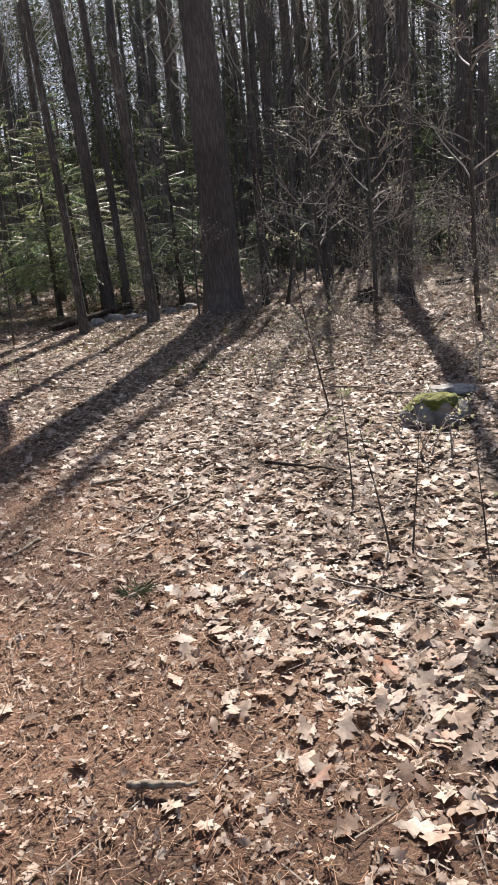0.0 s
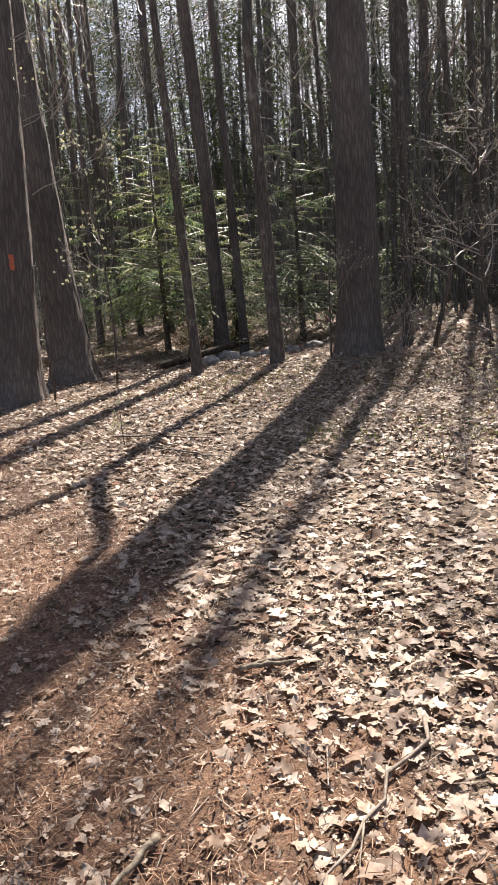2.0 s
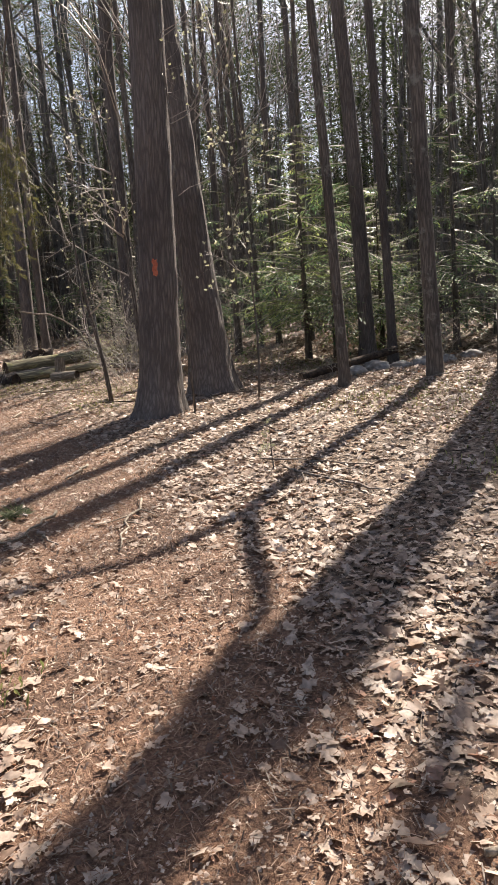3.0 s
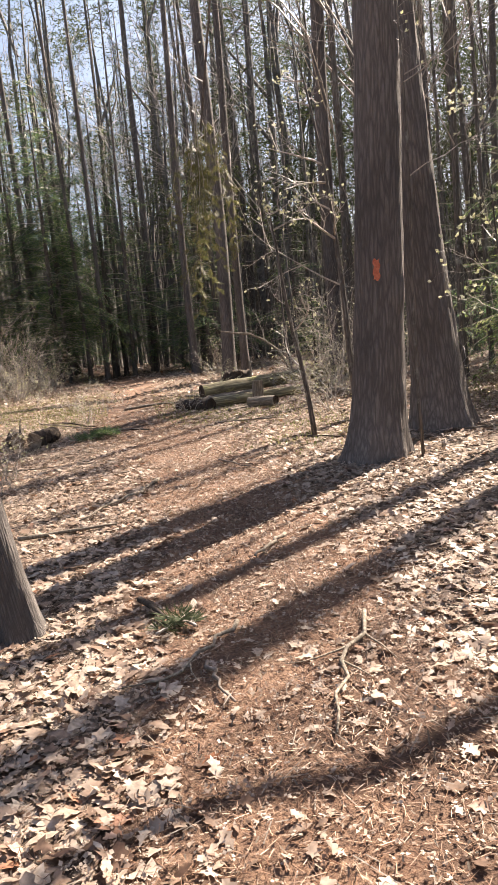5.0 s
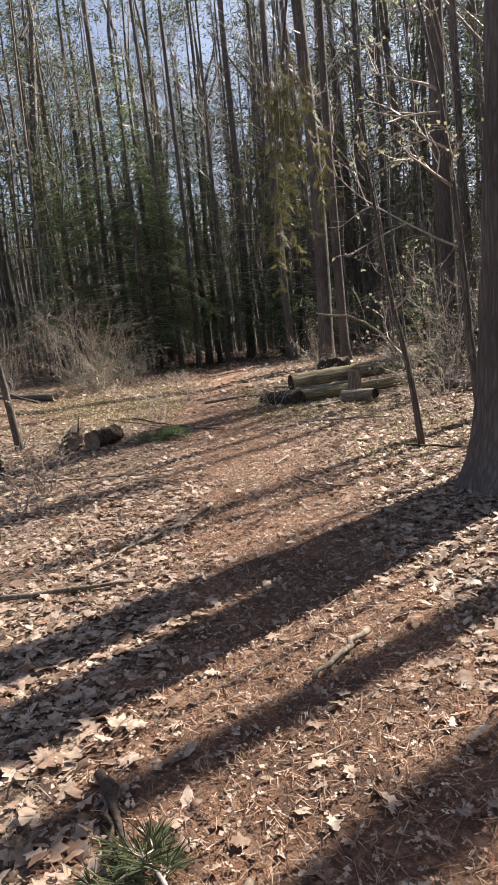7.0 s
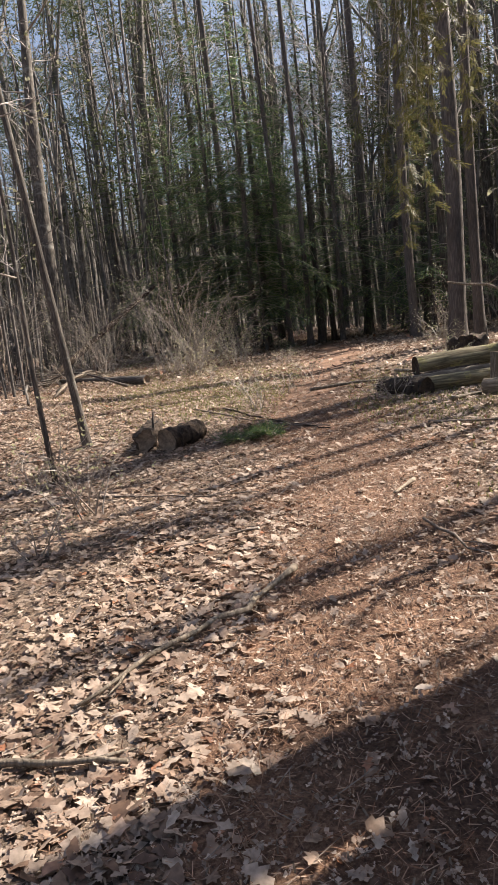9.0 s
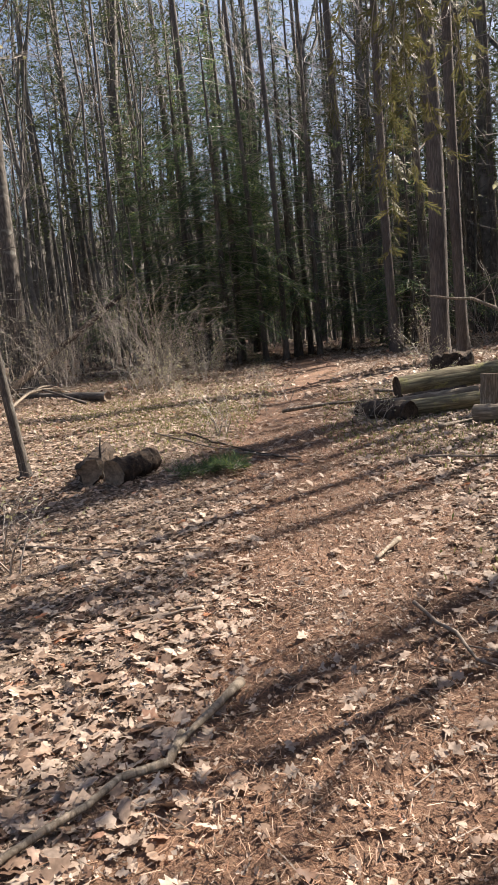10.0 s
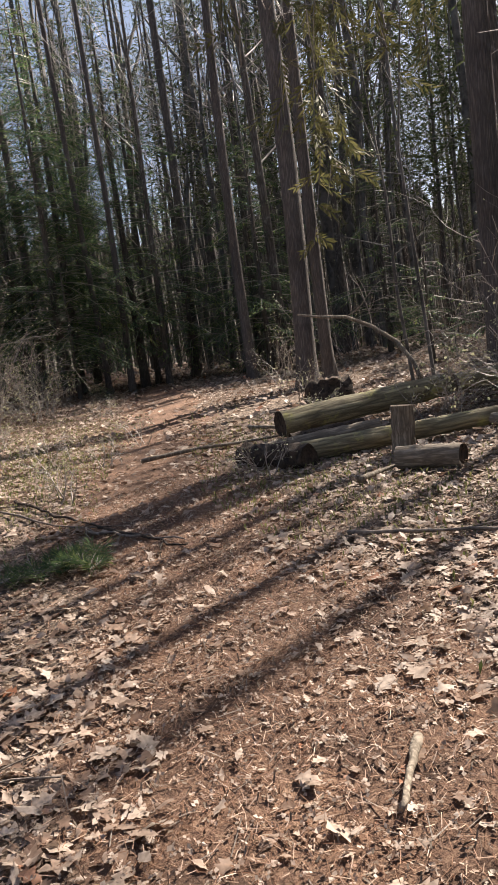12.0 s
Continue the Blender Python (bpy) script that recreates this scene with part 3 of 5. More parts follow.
def plant_fir(i, x, y, turn, s, label=""):
    m = stand(x, y, (0, 0), turn, (s, s, s))
    if i in placed:
        ob = copy_thing(FIRS[i], m)
    else:
        placed.add(i)
        FIRS[i].matrix_basis, ob = m, FIRS[i]
    return tagged(ob, label, group="understorey hemlocks")


for i, x, y, turn, s in (
        (0, -3.5, 17.3, 2.0, 0.95), (0, -5.2, 19.4, 4.0, 0.95), (0, -1.2, 17.2, 3.0, 0.9), (2, -1.9, 18.6, 1.0, 1.2), (2, -0.4, 18.8, 1.9, 1.3),
        (2, -3.0, 20.4, 0.3, 1.3), (0, -7.3, 21.0, 5.0, 0.9), (1, -21.7, 23.3, 0.4, 1.0), (1, -22.6, 24.6, 1.6, 1.15), (1, -21.6, 26.2, 2.9, 1.1),
        (1, -23.6, 23.6, 4.2, 1.05), (0, -21.0, 27.9, 2.2, 1.2), (1, -25.5, 28.0, 3.3, 1.1), (1, -19.6, 29.4, 0.2, 1.0), (0, -20.9, 23.0, 1.0, 0.75), (1, -24.6, 22.6, 0.9, 0.8), (0, -17.9, 27.4, 3.7, 1.25), (2, -12.4, 25.3, 2.0, 1.0),
        (2, -10.8, 24.4, 0.5, 1.1), (0, 1.5, 21.0, 4.4, 0.9), (2, 4.2, 17.6, 0.7, 1.0), (0, 6.2, 22.0, 1.4, 1.1), (1, -28.0, 24.5, 5.3, 1.0), (0, -15.2, 29.5, 2.7, 1.1)):
    plant_fir(i, x, y, turn, s)

# a young fir whose fresh boughs catch the sun between the pines
for x, y, h, seed, spread in ((-4.0, 16.9, 4.4, 86, 1.5), (-2.7, 18.3, 3.4, 87, 1.2)):
    fir = tree_empty("young_fir", "young fir with bright yellow-green sunlit boughs")
    for nm, me in zip(("trunk", "foliage"), hemlock_meshes(h, seed, spread, 84, FRESH_GREEN)):
        part(nm, me, None, fir)
    fir.matrix_basis = stand(x, y)


# ---- saplings and shrubs ----
def make_sapling(seed, h, r, label, bud=0.04, limbs=8, low=0.35, reach=0.3, material=None):
    t = tagged(new("sapling"), label, "sapling")
    rnd = random.Random(seed)
    pts = branch_line((0, 0, -0.05), (rnd.uniform(-0.05, 0.05), rnd.uniform(-0.05, 0.05), 1), h, 9, rnd, 0.05)
    g = Geo()
    g.tube(pts, [r * (1.15 - 0.95 * i / 9) for i in range(10)], 8)
    part("stem", g, material or GREY_BARK, t)
    for k in range(limbs):
        at = rnd.uniform(low, 0.98) * 9
        i = min(int(at), 8)
        q = pts[i].lerp(pts[i + 1], at - i)
        a = rnd.uniform(0, 6.28)
        b = Geo()
        twigs(b, (0, 0, 0), (math.cos(a), math.sin(a), rnd.uniform(0.1, 0.7)), h * reach * rnd.uniform(0.5, 1.1) * (1.2 - at / 9), r * 0.4, 2, rnd, bud, 4, 0.03, 4)
        ob = part("branch", b, [BACKLIT_TWIG, BUD], t)
        ob.location = q
    return t


for x, y, h, r, lean, seed, label, bud, limbs in (
        (-4.53, 11.8, 6.5, 0.017, (0.02, 0.0), 91, "thin sapling with pale opening leaves beside a pine", 0.042, 10),
        (-6.42, 13.1, 3.2, 0.035, (-0.1, -0.03), 93, "short leaning grey sapling", 0.035, 6),
        (-5.95, 13.55, 5.2, 0.045, (-0.05, 0.0), 94, "crooked grey sapling with drooping bare branches", 0.04, 9),
        (-3.9, 12.7, 4.0, 0.016, (0.01, 0.0), 95, "thin bare sapling with a few buds", 0.05, 8),
        (-8.18, 9.0, 2.6, 0.025, (-0.02, 0.02), 96, "thin dark sapling at the path edge", 0.04, 7),
        (-11.6, 11.45, 6.0, 0.03, (-0.05, -0.09), 97, "slender leaning sapling with pale sunlit bark", 0.04, 8),
        (-12.0, 13.0, 0.5, 0.03, (0.05, 0.0), 98, "short broken stub beside a rotting log", 0.0, 2),
        (0.72, 6.1, 1.7, 0.008, (-0.12, 0.0), 99, "wispy leafless sapling in the leaves", 0.02, 7),
        (0.62, 3.2, 0.75, 0.006, (-0.12, 0.05), 100, "small red-brown leafless seedling", 0.0, 6),
        (0.72, 3.2, 0.7, 0.005, (0.03, 0.02), 101, "small red-brown leafless seedling", 0.0, 6),
        (1.08, 3.2, 0.6, 0.005, (0.05, 0.0), 102, "small leafless seedling among oak leaves", 0.0, 5),
        (0.55, 3.9, 0.8, 0.005, (-0.03, 0.0), 103, "small leafless seedling among oak leaves", 0.02, 6),
        (1.0, 14.0, 4.2, 0.035, (0.15, -0.1), 104, "bare sapling with fine silvery side twigs", 0.03, 12),
        (-0.65, 13.2, 2.6, 0.016, (-0.06, 0.0), 105, "thin pale stem against a massive pine", 0.03, 5),
        (2.2, 11.5, 3.8, 0.035, (0.1, -0.1), 106, "spreading bare sapling with sunlit fine twigs", 0.03, 14),
        (3.4, 10.2, 4.4, 0.038, (-0.08, -0.1), 107, "spreading bare sapling with sunlit fine twigs", 0.03, 14),
        (3.0, 12.2, 3.4, 0.035, (-0.1, 0.0), 108, "spreading bare sapling with sunlit fine twigs", 0.03, 14),
        (1.7, 13.0, 3.6, 0.035, (-0.15, -0.05), 109, "spreading bare sapling with sunlit fine twigs", 0.03, 14),
        (-2.75, 8.95, 0.55, 0.006, (-0.1, 0.0), 110, "tiny bare seedling in the leaves", 0.02, 5)):
    s = make_sapling(seed, h, r, label, bud, limbs, 0.25 if h < 4.3 else 0.35, 0.42 if limbs > 11 else 0.3)
    s.matrix_basis = stand(x, y, lean, sink=0.0)


def shrub_mesh(seed, h, stems, bud):
    g, rnd = Geo(), random.Random(seed)
    for _ in range(stems):
        a = rnd.uniform(0, 6.28)
        twigs(g, (rnd.gauss(0, 0.12), rnd.gauss(0, 0.12), -0.02), (math.cos(a) * 0.5, math.sin(a) * 0.5, 1), h * rnd.uniform(0.6, 1.1), 0.009, 2, rnd, bud, 3, 0.0, 4)
    return g.mesh("crown", [BACKLIT_TWIG, BUD])


SHRUBS = [shrub_mesh(120 + i, h, n, b) for i, (h, n, b) in enumerate(((1.3, 9, 0.026), (0.8, 8, 0.026), (1.9, 8, 0.022), (0.5, 5, 0.02)))]
rnd = random.Random(9)
shrub_spots = [(1, -17.3, 17.6), (3, -15.9, 17.0), (3, -14.4, 16.6),
               (3, -13.4, 16.6), (3, -14.0, 17.8), (3, -12.4, 15.0), (3, -17.2, 20.2), (3, -11.6, 18.8), (3, -11.9, 19.6), (1, -13.2, 21.2), (3, -10.6, 16.0), (1, -10.2, 20.8), (0, -9.4, 20.4), (1, -8.7, 18.9),
               (0, -7.6, 16.4), (2, -8.2, 17.7), (1, -7.2, 15.2), (0, -5.6, 15.5), (2, -6.9, 17.6), (1, -4.3, 15.6), (3, -3.2, 14.6), (1, -1.6, 15.3), (3, 0.1, 14.6), (1, 1.2, 15.2), (0, 2.6, 14.6), (2, 3.6, 15.4),
               (0, 4.0, 13.4), (2, 4.4, 11.6), (1, 3.7, 9.2), (0, 2.9, 8.3), (3, 2.2, 7.1), (3, 0.9, 9.3), (3, 0.2, 7.6), (1, 1.6, 10.4), (3, 1.2, 4.6), (3, 1.4, 2.9), (1, -9.9, 11.0), (3, -9.2, 10.2), (3, -11.6, 11.2),
               (0, -18.3, 17.6), (2, -18.7, 17.9), (2, -17.9, 18.1), (0, -19.0, 18.6), (2, -18.4, 18.5), (0, -19.4, 19.4), (0, -19.9, 20.4), (1, -19.2, 20.6), (1, -18.2, 19.4), (0, -20.6, 21.6), (2, -20.3, 17.0), (0, -20.9, 16.2), (2, -21.3, 17.8)]
for k in range(80):
    while True:
        x, y = rnd.uniform(-30, 9), rnd.uniform(8, 34)
        d = float(path_distance(np.array(x), np.array(y)))
        off, along = path_offset(x, y)
        if d > (7 if y < 16 else 2.2) and not (-1 < off < 5.5 and -3 < along < 13):
            break
    shrub_spots.append((rnd.choice((0, 0, 1, 2, 2)), x, y))
for i, x, y in shrub_spots:
    s = tagged(new("shrub"), ("tangled leafless shrub with tan twigs", "low leafless shrub with pale buds", "tall spindly leafless shrub", "small twiggy seedling clump")[i], "shrub", "leafless shrubs")
    part("crown", SHRUBS[i], None, s)
    k = rnd.uniform(0.8, 1.25)
    s.matrix_basis = stand(x, y, (rnd.gauss(0, 0.06), rnd.gauss(0, 0.06)), rnd.uniform(0, 6), (k, k, k), 0.0)


# ---- logs, stumps, stones ----
def rough_log(name, a, b, ra, rb, material, label, seed, sides=22, rings=26, end=CUT_WOOD, bow=0.0, rough=0.06):
    """A cut log between two points, its ends sunk a little behind the rim of the bark."""
    a, b = Vector(a), Vector(b)
    t = tagged(new(name), label, "log")
    t.matrix_basis = Matrix.Translation(a) @ Vector((0, 0, 1)).rotation_difference((b - a).normalized()).to_matrix().to_4x4()
    span, d, s, u = Vector((0, 0, (b - a).length)), Vector((0, 0, 1)), Vector((1, 0, 0)), Vector((0, 1, 0))
    g = Geo()
    for i in range(rings + 1):
        f = i / rings
        c = span * f + Vector((bow * math.sin(math.pi * f), 0, 0))
        r = ra + (rb - ra) * f
        for k in range(sides):
            w = 2 * math.pi * k / sides
            n = noise.noise((math.cos(w) * 1.3 + seed, math.sin(w) * 1.3, f * 9)) + 0.5 * noise.noise((math.cos(w) * 4, math.sin(w) * 4 + seed, f * 30))
            g.v.append(tuple(c + (s * math.cos(w) + u * math.sin(w)) * r * (1 + rough * 2 * n)))
    for i in range(rings):
        for k in range(sides):
            p, q = i * sides + k, i * sides + (k + 1) % sides
            g.f.append((p, q, q + sides, p + sides))
            g.m.append(0)
    part("bark", g, material, t)
    for base, way, c in ((0, d, Vector()), (rings * sides, -d, span)):
        e = Geo()
        rim = [Vector(g.v[base + k]) for k in range(sides)]
        e.v = [tuple(p) for p in rim] + [tuple(c + (p - c) * 0.9 + way * 0.012) for p in rim] + [tuple(c + (p - c) * 0.45 + way * 0.02) for p in rim] + [tuple(c + way * 0.026)]
        for lay in range(2):
            for k in range(sides):
                p, q = lay * sides + k, lay * sides + (k + 1) % sides
                e.f.append((p, q, q + sides, p + sides))
        for k in range(sides):
            e.f.append((2 * sides + k, 2 * sides + (k + 1) % sides, 3 * sides))
        e.m = [0] * len(e.f)
        part("cut_end", e, end, t, "weathered grey end grain")
    return t


rough_log("log", (-11.5, 17.72, 1.07), (-10.15, 19.85, 1.22), 0.165, 0.15, MOSSY_BARK, "thick mossy log lying on top of a log pile", 1.0, end=ROTTEN)
rough_log("log", (-10.1, 19.95, 1.2), (-9.0, 21.6, 1.3), 0.13, 0.12, MOSSY_BARK, "mossy log end behind a log pile", 1.5, rings=18)
rough_log("log", (-11.25, 16.9, 0.86), (-10.2, 17.75, 0.98), 0.11, 0.085, DEAD_WOOD, "grey split log at the bottom of a pile", 2.0)
rough_log("log", (-10.85, 16.6, 0.86), (-8.6, 18.3, 1.02), 0.115, 0.085, MOSSY_BARK, "long yellowish log at the bottom of a pile", 3.0, rings=40)
rough_log("log", (-9.32, 16.2, 0.89), (-8.74, 16.18, 0.89), 0.1, 0.105, DEAD_WOOD, "short hollow log lying before a pile", 4.0, rings=16, end=ROTTEN)
rough_log("log", (-9.62, 17.0, 0.8), (-9.6, 17.02, 1.26), 0.118, 0.112, DEAD_WOOD, "short log set upright in front of a pile", 5.0, rings=16)
rough_log("log", (-11.5, 12.85, 0.69), (-11.66, 13.45, 0.73), 0.14, 0.125, ROTTEN, "dark rotten log on the leaves beside the path", 6.0, end=CUT_WOOD, rough=0.15, bow=0.04)
rough_log("log", (-11.75, 12.72, 0.72), (-12.7, 13.5, 0.78), 0.13, 0.1, ROTTEN, "short decaying log beside a rotten log", 7.0, end=CUT_WOOD, rough=0.24, bow=-0.05)
rough_log("log", (-6.1, 15.6, 0.9), (-8.9, 17.6, 1.0), 0.07, 0.06, DEAD_WOOD, "thin bleached log lying in the undergrowth", 8.0, rings=30)
rough_log("fallen_tree", (-20.9, 15.7, 1.25), (-22.3, 20.1, 3.65), 0.09, 0.06, ROTTEN, "dead fallen trunk leaning in the thicket", 9.0, rings=36)
rough_log("fallen_tree", (-17.4, 16.4, 1.2), (-21.0, 16.2, 1.3), 0.09, 0.06, GREY_BARK, "grey fallen trunk on the ground in a thicket", 10.0)
rough_log("fallen_tree", (-3.6, 14.2, 0.72), (-2.2, 15.6, 0.98), 0.07, 0.06, ROTTEN, "dark fallen trunk beside slender trees", 11.0)
rough_log("fallen_tree", (4.0, 14.4, 0.82), (7.6, 15.2, 0.95), 0.06, 0.05, ROTTEN, "dark fallen trunk across the leaf slope", 12.0)


rough_log("log", (-11.35, 16.95, 0.84), (-10.95, 17.35, 0.9), 0.1, 0.07, ROTTEN, "dark broken log end at the foot of a pile", 13.0, rings=14, end=ROTTEN, rough=0.2)
rough_log("log", (-11.1, 17.3, 0.94), (-10.5, 17.95, 1.0), 0.07, 0.06, ROTTEN, "dark thin log wedged in a pile", 14.0, rings=14, end=ROTTEN, rough=0.15)
rough_log("log", (-11.35, 16.75, 0.86), (-10.4, 16.5, 0.85), 0.15, 0.13, ROTTEN, "dark decayed log at the front of a pile", 15.0, rings=18, end=ROTTEN, rough=0.2)


def lump(name, x, y, size, material, label, category, seed, detail=4, rough=0.35, sink=0.25):
    bm = bmesh.new()
    bmesh.ops.create_icosphere(bm, subdivisions=detail, radius=1)
    for v in bm.verts:
        n = noise.noise(v.co * 1.3 + Vector((seed, 0, 0))) + 0.5 * noise.noise(v.co * 3.1 + Vector((0, seed, 0))) + 0.22 * noise.noise(v.co * 8 + Vector((0, 0, seed)))
        v.co *= 1 + rough * n
        v.co = Vector((v.co.x * size[0], v.co.y * size[1], v.co.z * size[2]))
    me = bpy.data.meshes.new(name)
    bm.to_mesh(me)
    bm.free()
    me.materials.append(material)
    me.polygons.foreach_set("use_smooth", [True] * len(me.polygons))
    ob = new(name, me)
    ob.location = (x, y, z_at(x, y) + size[2] * (1 - 2 * sink))
    return tagged(ob, label, category)


boulder = lump("boulder", 1.44, 5.4, (0.23, 0.19, 0.15), STONE, "small boulder capped with yellow-green moss", "rock", 2.0)
cap = bpy.data.meshes.new("moss_cap")
bm = bmesh.new()
bm.from_mesh(boulder.data)
bmesh.ops.delete(bm, geom=[v for v in bm.verts if v.co.z < 0.05 + 0.03 * math.sin(v.co.x * 40)], context="VERTS")
for v in bm.verts:
    v.co *= 1.06 + 0.06 * noise.noise(v.co * 40) + 0.04 * noise.noise(v.co * 95)
bm.to_mesh(cap)
bm.free()
cap.materials.append(MOSS)
part("moss_cap", cap, None, boulder, "bright yellow-green moss cushion")
lump("boulder", 1.85, 6.4, (0.22, 0.17, 0.05), STONE, "flat grey boulder sunk in the leaves", "rock", 5.0)
for k, (x, y, s) in enumerate(((-2.75, 14.5, 0.16), (-2.45, 14.75, 0.2), (-2.05, 14.7, 0.15), (-1.7, 14.95, 0.17), (-2.6, 15.1, 0.14), (-1.35, 15.3, 0.15), (-0.95, 15.5, 0.17))):
    lump("stone", x, y, (s, s * 0.8, s * 0.6), STONE, "pale stone in a low tumbled row", "rock", 8.0 + k)


def stump(x, y, r, h, label, seed):
    t = tagged(new("tree_stump"), label, "stump")
    g, rnd = Geo(), random.Random(seed)
    sides = 26
    for i in range(9):
        f = i / 8
        for k in range(sides):
            a = 2 * math.pi * k / sides
            top = h * (0.75 + 0.35 * noise.noise((math.cos(a) * 2 + seed, math.sin(a) * 2, 0)))
            rr = r * (1 + 0.3 * (1 - f) ** 2 + 0.35 * noise.noise((math.cos(a) * 2.5, math.sin(a) * 2.5 + seed, f * 3)))
            g.v.append((rr * math.cos(a), rr * math.sin(a), -0.08 + f * (top + 0.08)))
    for i in range(8):
        for k in range(sides):
            p, q = i * sides + k, i * sides + (k + 1) % sides
            g.f.append((p, q, q + sides, p + sides))
    g.v.append((0, 0, h * 0.45))
    for k in range(sides):
        g.f.append((8 * sides + k, 8 * sides + (k + 1) % sides, 9 * sides))
    g.m = [0] * len(g.f)
    part("rotten_core", g, ROTTEN, t)
    for k in range(5):
        a = rnd.uniform(0, 6.28)
        b = Geo()
        pts = branch_line((r * 0.6 * math.cos(a), r * 0.6 * math.sin(a), 0.1), (math.cos(a), math.sin(a), rnd.uniform(-0.1, 0.2)), r * 1.7, 5, rnd, 0.25, 0.1)
        b.tube(pts, [0.05, 0.04, 0.035, 0.03, 0.02, 0.012], 6)
        part("root", b, DEAD_WOOD, t)
    t.location = (x, y, z_at(x, y))
    return t


stump(-12.35, 20.6, 0.36, 0.55, "dark upturned rotten stump behind a log pile", 31)
stump(2.35, 12.95, 0.16, 0.34, "small broken rotten stump on the leaf slope", 32)


def stick(a, b, r, label, seed, material=None, wander=0.05, arch=0.0, forks=0, name="stick"):
    """A fallen stick between two places on the ground."""
    material = FALLEN_TWIG if material in (None, BACKLIT_TWIG) else material
    rnd = random.Random(seed)
    n = 8
    o = Vector((a[0], a[1], z_at(a[0], a[1])))
    length = math.hypot(b[0] - a[0], b[1] - a[1])
    g, pts = Geo(), []
    side = Vector((-(b[1] - a[1]), b[0] - a[0], 0)).normalized()
    for i in range(n + 1):
        f = i / n
        x, y = a[0] + (b[0] - a[0]) * f, a[1] + (b[1] - a[1]) * f
        off = side * rnd.uniform(-1, 1) * wander * length
        pts.append(Vector((x + off.x, y + off.y, z_at(x, y) + r + 0.02 + arch * math.sin(math.pi * f))) - o)
    g.tube(pts, [r * (1 - 0.55 * i / n) * rnd.uniform(0.85, 1.15) for i in range(n + 1)], 8)
    ob = tagged(new(name), label, "stick", "sticks on the forest floor")
    ob.location = o
    part("stem", g, material, ob)
    for k in range(forks):
        i = rnd.randrange(2, n)
        d = (pts[i] - pts[i - 1]).normalized() + side * rnd.choice((-1, 1)) * rnd.uniform(0.5, 1.0)
        b2 = Geo()
        b2.tube(branch_line(pts[i], d, length * rnd.uniform(0.15, 0.35), 4, rnd, 0.12), [r * 0.5, r * 0.4, r * 0.35, r * 0.25, r * 0.15], 5)
        part("twig", b2, material, ob)
    return ob


